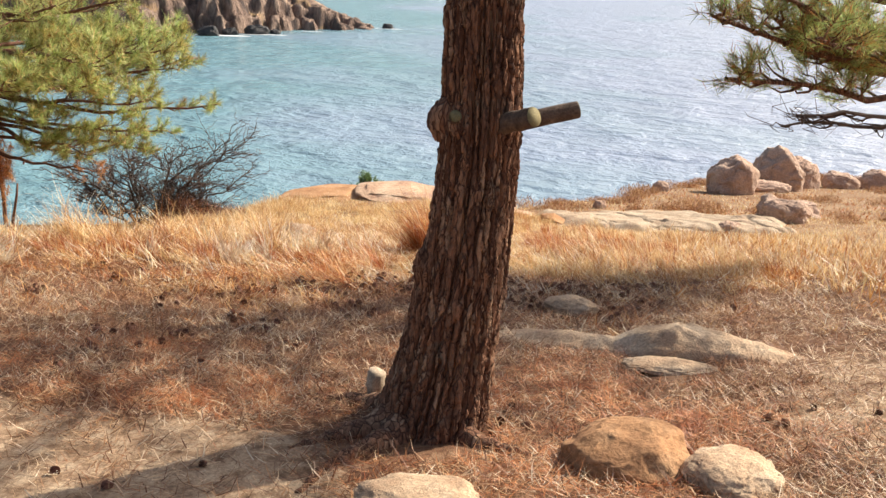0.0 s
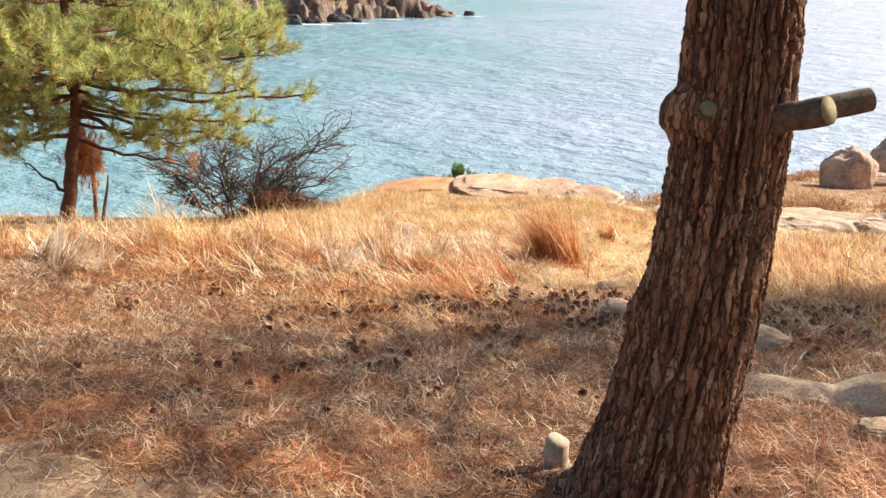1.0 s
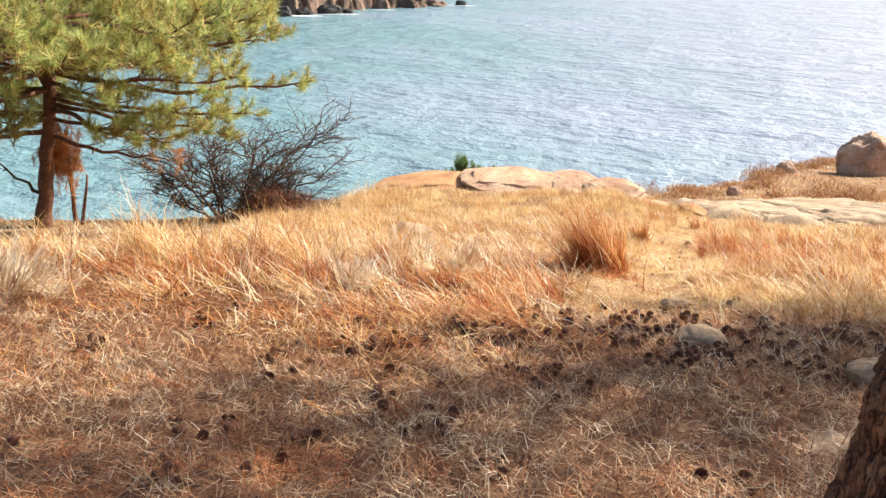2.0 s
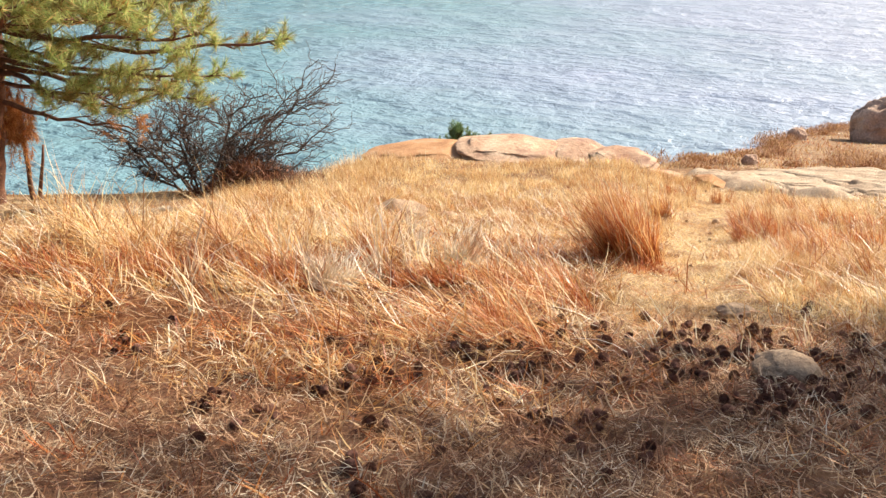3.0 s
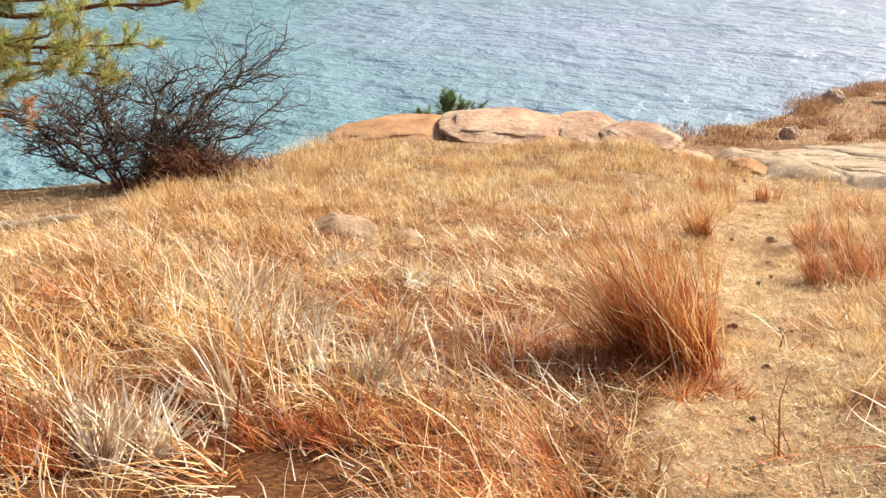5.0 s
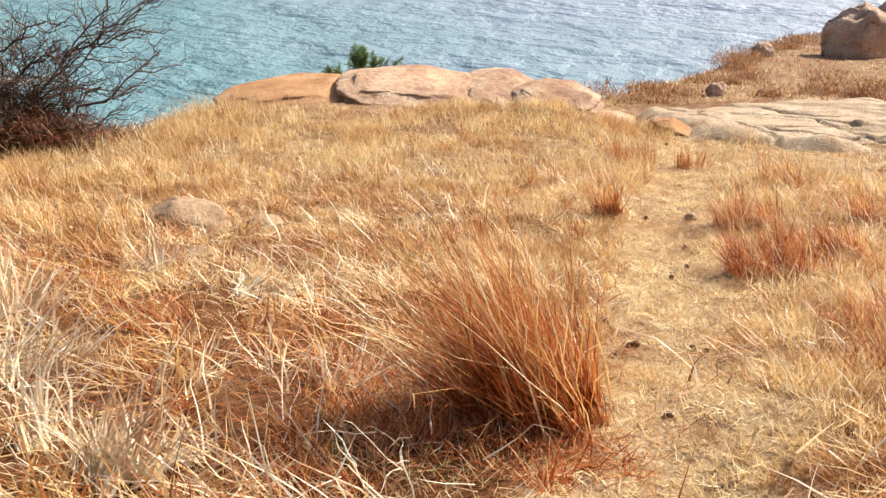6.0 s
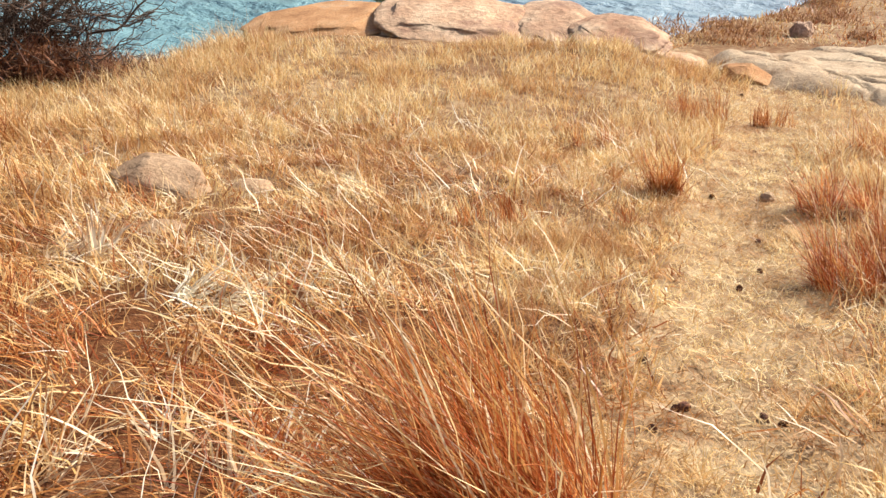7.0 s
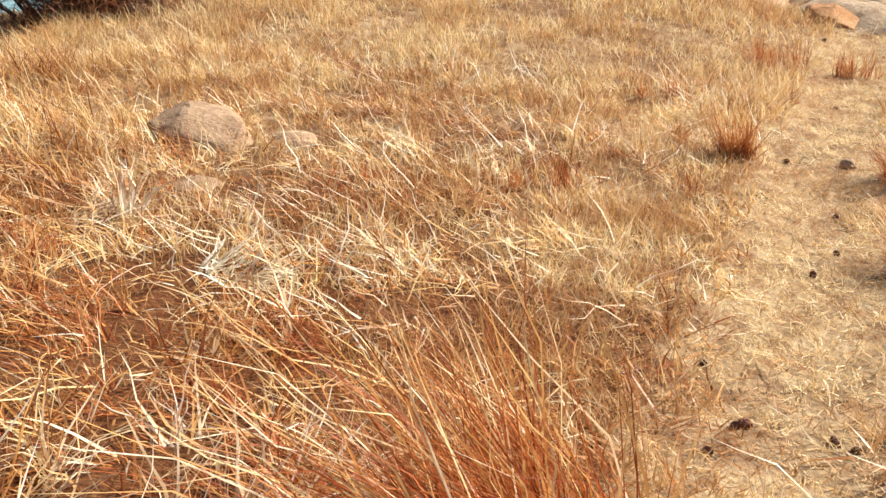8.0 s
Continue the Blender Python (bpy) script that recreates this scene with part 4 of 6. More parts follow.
def grow_limb(tree, a, b, r, twigs, start, needle, bark, seed=0, count=40, nlen=0.10, nwid=0.0035, sag=0.08, rise=0.35, reach=0.75, bare=False, spread=0.95, every=0.13):
    """A limb from a to b with side twigs that carry sprays of needles."""
    rr = random.Random(seed)
    pts = wander(a, b, 8, 0.05, sag, seed)
    meshes = [tube(pts, [r * (1 - 0.75 * i / 8) for i in range(9)], 6, False)]
    tips, dirs = [], []
    along = (Vector(b) - Vector(a))
    size = along.length
    fwd = along.normalized()
    flat = fwd.cross(Vector((0, 0, 1))).normalized()
    for n in range(twigs):
        t = start + (1 - start) * (n + rr.random()) / twigs
        i = min(int(t * 8), 7)
        p = pts[i].lerp(pts[i + 1], t * 8 - i)
        ln = reach * rr.uniform(0.45, 1.0) * (0.45 + 0.55 * (1 - t)) * min(1.0, size / 2.2)
        d = (fwd * rr.uniform(0.3, 0.9) + flat * rr.choice((-1, 1)) * rr.uniform(0.4, 1.0) + Vector((0, 0, rise * rr.uniform(-0.4, 1.2)))).normalized()
        e = p + d * ln + Vector((0, 0, 0.10 * ln))
        tw = wander(p, e, 4, 0.035, 0.03, seed * 31 + n)
        meshes.append(tube(tw, [r * 0.30, r * 0.24, r * 0.18, r * 0.13, r * 0.09], 4, False))
        for m in range(2 if bare else max(3, int(ln / every))):
            f = rr.uniform(0.3, 1.0) if m else 1.0
            q = p.lerp(e, f)
            d2 = (d * 0.7 + Vector((rr.uniform(-1, 1), rr.uniform(-1, 1), rr.uniform(-0.2, 1.0))) * 0.7).normalized()
            q2 = q + d2 * rr.uniform(0.06, 0.24) * (1 if m else 0.4)
            meshes.append(tube([q, q2], [r * 0.10, r * 0.06], 3, False))
            if not bare:
                tips.append(q2)
                dirs.append(d2 + Vector((0, 0, 0.35)))
            else:
                for _ in range(2):
                    q3 = q2 + Vector((rr.uniform(-1, 1), rr.uniform(-1, 1), rr.uniform(-0.7, 0.6))) * 0.16
                    meshes.append(tube([q2, q3], [r * 0.06, r * 0.03], 4, False))
    if not bare:
        tips.append(Vector(b))
        dirs.append(fwd + Vector((0, 0, 0.3)))
    ob = part("limb", mesh_from("limb", *join(meshes), True), bark, tree, "bare dead limb" if bare else "")
    if tips:
        v, q, t = tuft_needles([tuple(p) for p in tips], [tuple(d) for d in dirs], count, nlen, nwid, spread)
        part("needles", mesh_from("needles", v, q, t), needle, ob)


leaning_pine = build_leaning_pine()
leaning_pine.location += Vector((0.0, 0.17, -0.03))


# ---------------------------------------------------------------- pine on the brow
def build_brow_pine():
    bx, by = -7.72, 13.85
    bz = float(land(bx, by))
    tree = holder("pine_tree", (bx, by, bz), "spreading pine with yellow-green needles on the grassy brow", "tree")
    pts = [(bx - 0.03, by, bz - 0.25), (bx, by, bz), (bx + 0.12, by, bz + 0.5), (bx + 0.22, by, bz + 1.1), (bx + 0.36, by, bz + 1.75), (bx + 0.42, by, bz + 2.6), (bx + 0.35, by, bz + 3.6), (bx + 0.5, by, bz + 4.6), (bx + 0.55, by, bz + 5.4)]
    fine = []
    rr = list(np.interp(np.linspace(0, 1, 33), np.linspace(0, 1, 9), (0.17, 0.135, 0.105, 0.095, 0.09, 0.08, 0.065, 0.04, 0.02)))
    for n in range(33):
        t = n / 4
        i = min(int(t), 7)
        fine.append(Vector(pts[i]).lerp(Vector(pts[i + 1]), t - i) + Vector((0.012 * math.sin(n * 1.9), 0.01 * math.cos(n * 2.3), 0)))
    v, q, t = tube(fine, [r * (1 + 0.06 * math.sin(7 * k)) for k, r in enumerate(rr)], 22)
    part("trunk", mesh_from("trunk", v, q, t, True), BARK_RED, tree)

    def at(h):
        return Vector((float(np.interp(h, [p[2] - bz for p in pts], [p[0] for p in pts])), by, bz + h))

    # long low limbs that the light catches
    grow_limb(tree, at(2.25), (-3.52, 13.3, -0.48), 0.045, 11, 0.45, GREEN, BARK_RED, 11, 60, 0.13, 0.008, 0.22, 0.3, 0.6)
    grow_limb(tree, at(1.95), (-4.75, 14.6, -1.15), 0.040, 14, 0.35, GREEN, BARK_RED, 12, 60, 0.13, 0.008, 0.12, 0.35, 0.7)
    grow_limb(tree, at(1.35), (-5.65, 13.6, -1.62), 0.040, 7, 0.3, GREEN, BARK_RED, 13, 0, 0.12, 0.005, 0.05, 0.2, 0.7, True)
    grow_limb(tree, at(1.8), (-4.95, 14.2, -1.38), 0.04, 12, 0.35, GREEN, BARK_RED, 16, 60, 0.14, 0.008, 0.02, 0.2, 0.7)
    grow_limb(tree, at(1.7), (-5.3, 12.6, -1.15), 0.04, 14, 0.35, GREEN, BARK_RED, 17, 60, 0.14, 0.008, 0.02, 0.2, 0.7)
    grow_limb(tree, at(1.9), (-4.55, 13.1, -0.82), 0.038, 16, 0.30, GREEN, BARK_RED, 18, 46, 0.14, 0.008, 0.12, 0.35, 0.8)
    grow_limb(tree, at(1.6), (-5.25, 13.3, -1.20), 0.034, 13, 0.30, GREEN, BARK_RED, 19, 40, 0.14, 0.008, 0.10, 0.25, 0.8)
    grow_limb(tree, at(2.1), (-5.9, 12.9, -0.70), 0.034, 13, 0.30, GREEN, BARK_RED, 20, 46, 0.14, 0.008, 0.10, 0.45, 0.9)
    tips = [(-5.65 + 0.13 * rng.normal(), 13.6 + 0.12 * rng.normal(), -1.66 + 0.12 * rng.normal()) for _ in range(16)]
    dry = part("dry_spray", mesh_from("dry_spray", *tube(wander((-5.95, 13.6, -1.62), (-5.5, 13.55, -1.75), 4, 0.02, 0, 5), [0.018, 0.015, 0.012, 0.01, 0.008], 6)), TWIG, tree)
    part("needles", mesh_from("needles", *tuft_needles(tips, [(0.5 * rng.normal(), 0.3 * rng.normal(), -0.5) for _ in tips], 30, 0.12, 0.006, 0.9)), BROWNNEEDLE, dry, "withered red-brown needles")
    grow_limb(tree, at(1.4), (-9.6, 13.4, -1.05), 0.045, 8, 0.3, GREEN, BARK_RED, 14, 40, 0.12, 0.006, 0.15, 0.2, 0.7)
    grow_limb(tree, at(0.45), (-8.25, 13.7, bz + 0.98), 0.035, 2, 0.5, GREEN, TWIG, 15, 0, 0.1, 0.004, 0.0, 0.2, 0.3, True)
    k = 0
    for h, ln, m in ((1.65, 2.6, 7), (2.0, 3.2, 8), (2.25, 3.5, 11), (2.5, 3.5, 12), (2.9, 3.3, 10), (3.4, 2.7, 7), (3.9, 2.4, 6), (4.4, 1.8, 5), (4.9, 1.2, 5)):
        for j in range(m):
            az = 2 * math.pi * (j + 0.37 * k) / m + 0.3
            a = at(h)
            if h < 2.2 and math.cos(az) > 0.1:
                continue          # the low limbs on the seaward side are the long ones above
            l2 = ln * (0.8 + 0.35 * float(TABLE[k, j]))
            if math.cos(az) > 0.3:
                l2 = min(l2, 3.15 / math.cos(az))
            grow_limb(tree, a, a + Vector((l2 * math.cos(az), l2 * math.sin(az), 0.10 * ln + 0.5 * (float(TABLE[j, k]) - 0.35))), 0.038, 20, 0.2, GREEN, BARK_RED, 500 + 20 * k + j, 42 if h < 3.3 else 12, 0.17, 0.0100, 0.10, 0.75, 0.85, every=0.10)
        k += 1
    # withered needles hanging behind the trunk
    tips = [(bx + 0.27 + 0.13 * rng.normal(), by + 0.25 + 0.12 * rng.normal(), bz + 0.98 + 0.24 * rng.normal()) for _ in range(170)]
    v, q, t = tuft_needles(tips, [(0.2 * rng.normal(), 0.2 * rng.normal(), -0.8) for _ in tips], 30, 0.14, 0.008, 0.9)
    snag = join([tube(wander((bx + 0.27, by + 0.45, bz - 0.1), (bx + 0.31, by + 0.4, bz + 1.35), 6, 0.02, 0, 3), [0.040, 0.034, 0.03, 0.028, 0.025, 0.02, 0.014], 9), tube(wander((bx + 0.36, by + 0.45, bz - 0.1), (bx + 0.56, by + 0.4, bz + 0.70), 4, 0.02, 0, 9), [0.03, 0.028, 0.024, 0.02, 0.014], 7)])
    dead = part("dead_stem", mesh_from("dead_stem", *snag, True), BARK_RED, tree, "dead stem beside the trunk")
    part("needles", mesh_from("needles", v, q, t), BROWNNEEDLE, dead, "withered orange-brown needles")


build_brow_pine()


# ---------------------------------------------------------------- pine beside the slope
def build_side_pine():
    bx, by = 5.4, 9.6
    bz = float(land(bx, by))
    tree = holder("pine_tree", (bx, by, bz), "dark green pine with low limbs reaching over the slope", "tree")
    fine = wander((bx, by, bz - 0.3), (5.2, 9.9, 7.4), 18, 0.025, 0, 8)
    v, q, t = tube(fine, list(np.interp(np.linspace(0, 1, 19), (0, 0.06, 1), (0.28, 0.20, 0.04))), 18)
    part("trunk", mesh_from("trunk", v, q, t, True), BARK, tree)

    def at(z):
        return Vector((bx - 0.2 * (z - bz) / (7.4 - bz), by + 0.3 * (z - bz) / (7.4 - bz), z))

    for k, (h, b, n) in enumerate(((0.6, (2.02, 7.15, 1.32), 18), (0.9, (2.4, 7.6, 1.7), 18), (0.4, (2.2, 7.2, 0.85), 15), (0.7, (2.7, 6.8, 1.2), 16), (1.2, (2.3, 8.4, 1.9), 15), (0.7, (2.9, 7.6, 1.05), 16), (1.4, (2.9, 7.2, 2.1), 15), (0.5, (2.45, 7.0, 1.5), 16), (0.6, (2.5, 7.4, 1.35), 18))):
        grow_limb(tree, at(h), b, 0.05, n + 8, 0.42, DEEPGREEN, BARK, 700 + k, 23, 0.13, 0.0050, 0.05, 0.6, 0.7, every=0.05)
    for k, b in enumerate(((2.9, 7.8, 0.40), (2.75, 7.1, 0.60))):
        grow_limb(tree, at(0.3), b, 0.035, 12, 0.45, DEEPGREEN, TWIG, 730 + k, 0, 0.1, 0.003, 0.03, -0.3, 0.6, True)
    # unseen boughs added to shade the litter right of the leaning pine
    for k, b in enumerate(((5.2, 7.0, 3.7), (5.8, 7.2, 3.5), (4.7, 7.3, 3.9), (5.5, 7.6, 3.3))):
        grow_limb(tree, at(3.2), b, 0.045, 12, 0.4, DEEPGREEN, BARK, 740 + k, 20, 0.13, 0.0055, 0.08, 0.4, 0.75)
    # unseen crown tiers, shifted and thinned to cast dappled shade on the litter
    k = 0
    for h, ln, m, thick, ahead in ((2.8, 1.5, 5, 3, 0.3), (3.4, 1.6, 5, 3, 0.0), (4.3, 1.8, 6, 3, -0.7), (4.8, 2.1, 7, 3, -1.0), (5.3, 2.2, 8, 3, -1.3), (5.8, 2.1, 8, 3, -1.2), (6.3, 1.8, 7, 4, -1.1), (6.8, 1.2, 6, 5, -1.0)):
        for j in range(m):
            az = 2 * math.pi * (j + 0.4 * k) / m
            a = at(h)
            grow_limb(tree, a, a + Vector((ln * math.cos(az), ln * math.sin(az) + ahead, 0.3)), 0.045, 11, 0.25, DEEPGREEN, BARK, 750 + 10 * k + j, thick, 0.13, 0.0055, 0.08, 0.4, 0.75)
        k += 1


build_side_pine()


# ---------------------------------------------------------------- bare bush and evergreen seedling
def build_bush():
    bx, by = -5.85, 15.5
    bz = float(land(bx, by))
    bush = holder("bare_bush", (bx, by, bz), "leafless dark bush of tangled twigs on the brow", "bush")
    rr = random.Random(21)

    def branch(p, d, ln, r, level, out):
        e = p + d * ln
        pts = wander(p, e, 5, 0.075 * ln + 0.01, 0.0, rr.randrange(9999))
        out.append(tube(pts, [max(r * k, 0.0028) for k in (1, 0.9, 0.8, 0.7, 0.6, 0.5)], 4, False))
        if level == 0:
            return
        for k in range(6):
            f = (k + rr.uniform(0.6, 1.4)) / 6.6
            q = pts[min(int(f * 5), 4)].lerp(pts[min(int(f * 5) + 1, 5)], f * 5 - int(f * 5))
            d2 = (d * 0.6 + Vector((rr.uniform(-1.3, 1.3), rr.uniform(-1, 1), rr.uniform(-0.40, 0.8)))).normalized()
            branch(q, d2, ln * rr.uniform(0.40, 0.72), r * 0.58, level - 1, out)

    for k in range(12):
        f = (k + 0.5) / 12
        px, py = bx + 0.05 + 0.75 * f + rr.uniform(-0.08, 0.08), by + rr.uniform(-0.25, 0.2)
        fan = (f - 0.42) * 2.6 + rr.uniform(-0.25, 0.25)
        d = Vector((math.sin(fan), rr.uniform(-0.35, 0.35), math.cos(fan) + 0.1)).normalized()
        out = []
        branch(Vector((px, py, float(land(px, py)) - 0.05)), d, rr.uniform(0.95, 1.3) * (1.2 if k in (5, 8) else 1), 0.022, 3, out)
        part("stem", mesh_from("stem", *join(out)), TWIG, bush)
    n = 5200
    base = np.stack([bx + rng.normal(1.15, 0.42, n), by + rng.normal(-0.25, 0.22, n), 0 * rng.random(n)], 1)
    base[:, 2] = land(base[:, 0], base[:, 1]) - 0.02 + 0.55 * rng.random(n) * np.exp(-((base[:, 0] - bx - 1.15) / 0.6) ** 2) * (0.5 + 0.5 * vnoise(base[:, 0], base[:, 1], 0.22))
    v, q, t = strands(base, rng.uniform(0.10, 0.34, n), rng.uniform(0, 6.3, n), rng.uniform(0.3, 1.9, n), rng.uniform(0.2, 1.2, n), 0.013, 2)
    part("dead_leaves", mesh_from("dead_leaves", v, q, t), DEADLEAF, bush, "rusty dead leaves at its foot")


build_bush()


def build_log():
    a, b = Vector((-5.55, 12.75, 0)), Vector((-4.35, 13.0, 0))
    pts = [a.lerp(b, k / 8) for k in range(9)]
    pts = [Vector((p.x, p.y, float(land(p.x, p.y)) + 0.05 + 0.012 * math.sin(2 * k))) for k, p in enumerate(pts)]
    v, q, t = tube(pts, [0.055, 0.065, 0.06, 0.062, 0.056, 0.055, 0.05, 0.046, 0.035], 12)
    v -= (-4.95, 12.87, 0)
    ob = thing("fallen_log", mesh_from("fallen_log", v, q, t, True), DEADWOOD, "pale fallen log lying in the dry grass", "log")
    ob.location = (-4.95, 12.87, 0)


build_log()


def build_seedling():
    bx, by = -2.45, 23.0
    bz = float(land(bx, by))
    shrub = holder("evergreen_shrub", (bx, by, bz), "small bushy green pine seedling behind the rocks", "shrub")
    top = -3.82
    v, q, t = tube(wander((bx, by, bz - 0.1), (bx + 0.05, by, top), 6, 0.03, 0, 4), [0.05, 0.045, 0.04, 0.035, 0.03, 0.02, 0.012], 8)
    part("stem", mesh_from("stem", v, q, t, True), BARK_RED, shrub)
    for k in range(26):
        az, h = k * 2.399, top - 0.05 - 0.045 * k
        a = Vector((bx, by, h - 0.12))
        ln = 0.12 + 0.20 * min(max(k - 4, 0), 3)
        grow_limb(shrub, a, a + Vector((ln * math.cos(az), 0.7 * ln * math.sin(az), 0.18 + 0.08 * (k % 3))), 0.02, 4, 0.3, LEAF, BARK_RED, 900 + k, 34, 0.10, 0.012, 0.02, 0.6, 0.5)


build_seedling()


# ---------------------------------------------------------------- grass
def clear(x, y, pad=0.0):
    keep = np.ones(len(x), bool)
    for sx, sy, r in STONES:
        keep &= np.hypot(x - sx, y - sy) > r + pad
    keep &= np.hypot(x - 0.1, y - TRUNK_Y) > 0.32
    return keep


def scatter(n, x0, x1, y0, y1, chance):
    x, y = rng.uniform(x0, x1, n), rng.uniform(y0, y1, n)
    ok = (rng.random(n) < chance(x, y)) & clear(x, y) & (y < np.interp(x, EDGE_X, EDGE_Y) + 1.2)
    return x[ok], y[ok]


def grass_start(x, y):
    """Rises from 0 to 1 where the litter under the trees gives way to grass."""
    return step(5.9, 7.0, y + 1.1 * (vnoise(x, y, 0.8) - 0.5) - 0.5 * step(-0.3, 0.6, x) * step(1.6, 0.9, x))


def tall_here(x, y):
    """Height of the standing grass."""
    patch = vnoise(x, y, 0.75)
    h = 0.08 + 0.10 * patch
    band = np.exp(-((y - 8.15 - 0.12 * np.sin(x * 2)) / 0.40) ** 2) * step(-1.5, -2.1, x) * (1 - 0.75 * step(-3.3, -4.6, x))
    h = h + 0.26 * band * (0.55 + 0.6 * patch)
    h = h + 0.20 * step(-1.6, -3.0, x) * step(-4.8, -4.0, x) * step(8.2, 9.2, y) * patch
    h = h + 0.12 * step(1.0, 1.6, x) * patch
    return h


def pocket(x, y):
    """1 in the bare dark hollows between the clumps of grass."""
    near = np.exp(-((x + 0.62) / 0.34) ** 2 - ((y - 8.95) / 0.40) ** 2)
    return step(0.51, 0.62, vnoise(x + 3, y + 8, 0.27) + 0.06 * near) * step(6.4, 7.0, y) * step(10.6, 9.6, y) * step(0.1, -0.3, x)


def cone_ground(x, y):
    """The shaded ground strewn with cones, where little grass grows."""
    return np.exp(-(((x - 0.5) / 1.0) ** 4 + ((y - 6.4) / 0.85) ** 4))


def sheaves(n, x0, x1, y0, y1, chance, each, spread, stray):
    """Small bundles of blades that lie one way, most of them with the wind: places, the way each bundle leans, its share of height and how far it is laid."""
    x, y = scatter(n, x0, x1, y0, y1, chance)
    k = rng.integers(each[0], each[1], len(x))
    m = k.sum()
    lean = math.pi + stray * rng.normal(0, 1, len(x)) + 1.6 * (vnoise(x, y, 0.55) - 0.5)
    share, lay = rng.uniform(0.6, 1.25, len(x)), rng.normal(0, 1, len(x))
    px, py = np.repeat(x, k) + rng.normal(0, spread, m), np.repeat(y, k) + rng.normal(0, spread, m)
    ok = clear(px, py) & (rng.random(m) > 0.9 * pocket(px, py))
    return px[ok], py[ok], np.repeat(lean, k)[ok], np.repeat(share, k)[ok], np.repeat(lay, k)[ok]


def build_grass():
    # standing stems in small clumps that lean with the wind
    x, y, lean, share, lay = sheaves(3400, -7.0, 4.5, 5.9, 13.2, lambda x, y: grass_start(x, y) * (1 - on_path(x, y, 0.02)) * (0.10 + 0.90 * step(0.44, 0.6, vnoise(x, y, 0.36))) * (1 - 0.4 * step(2.5, 4.5, x)) * (1 - 0.6 * step(7.5, 7.0, y)), (10, 26), 0.035, 0.9)
    n = len(x)
    h = tall_here(x, y) * share * rng.uniform(0.55, 1.25, n)
    base = np.stack([x, y, land(x, y) - 0.01], 1)
    v, q, t = strands(base, h, lean + rng.normal(0, 1.1, n), np.clip(0.45 + 0.30 * lay + rng.normal(0, 0.25, n), 0.02, 1.4), rng.uniform(0.3, 2.4, n), rng.uniform(0.0038, 0.0098, n), 4, 1.2, 0.18)
    thing("standing_grass", mesh_from("standing_grass", v, q, t), GOLD, "dry golden standing grass on the slope", "grass", kind="stuff")
    # flattened straw in bundles, swathe beside swathe; redder low on the slope
    x, y, lean, share, lay = sheaves(17500, -6.5, 4.2, 5.2, 13.4, lambda x, y: np.clip(grass_start(x, y) + 0.42 * step(4.5, 5.6, y), 0, 1) * (1 - 0.5 * cone_ground(x, y)) * (1 - 0.9 * on_path(x, y)) * (1 - 0.5 * on_path(x, y, 0.45)) * (0.07 + 0.93 * step(0.40, 0.58, vnoise(y, x, 0.26))), (4, 12), 0.035, 1.5)
    red = TABLE[(np.floor(x * 9) % 256).astype(int), (np.floor(y * 9) % 256).astype(int)] < 0.12 + 0.58 * step(8.4, 7.4, y) * step(0.4, -0.2, x) * step(0.42, 0.62, vnoise(x, y + 30, 0.5)) + 0.3 * step(0.55, 0.7, vnoise(x, y + 30, 0.7)) * step(10.4, 8.8, y)
    for pick, name, mat, label in ((~red, "flattened_straw", SHORT, "flattened dry straw covering the slope"), (red, "flattened_rusty_straw", RUSSET, "flattened rust-red straw low on the slope")):
        px, py = x[pick], y[pick]
        n = len(px)
        heap = vnoise(px, py, 0.22)
        base = np.stack([px, py, land(px, py) + rng.uniform(0.0, 0.06, n) * heap * grass_start(px, py) + 0.004], 1)
        chaff = step(7.6, 6.9, py)
        ln = share[pick] * (rng.uniform(0.07, 0.24, n) + 0.16 * rng.random(n) ** 4) * (1 - 0.5 * step(8.9, 10.2, py)) * (1 - 0.35 * chaff)
        v, q, t = strands(base, ln, lean[pick] + rng.normal(0, 0.85 + 0.6 * chaff, n), np.clip(1.12 + 0.22 * lay[pick] + rng.normal(0, 0.22, n), 0.3, 1.6), rng.uniform(-0.3, 0.9, n), rng.uniform(0.0038, 0.0092, n), 2, 1.2, 0.26)
        thing(name, mesh_from(name, v, q, t), mat, label, "grass", kind="stuff")
    # fine short growth along the path and on the brow
    x, y = scatter(170000, -1.2, 3.6, 6.8, 14.5, lambda x, y: np.clip(on_path(x, y, 0.75) - 1.0 * on_path(x, y, 0.03), 0, 1) * (0.35 + 0.65 * vnoise(x, y, 0.4)))
    n = len(x)
    base = np.stack([x, y, land(x, y) - 0.005], 1)
    v, q, t = strands(base, rng.uniform(0.04, 0.14, n), rng.uniform(0, 6.3, n), rng.uniform(0.3, 1.4, n), rng.uniform(0, 0.8, n), rng.uniform(0.0022, 0.004, n), 1)
    thing("path_edge_grass", mesh_from("path_edge_grass", v, q, t), YELLOW, "fine short yellow grass along the trodden path", "grass", kind="stuff")
    # single stout stalks lying across the rest
    x, y = scatter(9500, -6.0, 3.5, 6.6, 13.4, lambda x, y: grass_start(x, y) * (1 - 0.8 * on_path(x, y, 0.2)) * (0.08 + 0.92 * step(0.60, 0.74, vnoise(x + 11, y, 0.45))))
    n = len(x)
    base = np.stack([x, y, land(x, y) + rng.uniform(0.0, 0.06, n)], 1)
    v, q, t = strands(base, rng.uniform(0.08, 0.34, n), math.pi + rng.normal(0, 1.2, n), rng.uniform(0.6, 1.5, n), rng.uniform(-0.2, 0.9, n), rng.uniform(0.0034, 0.0080, n), 4, 0.9, 0.14)
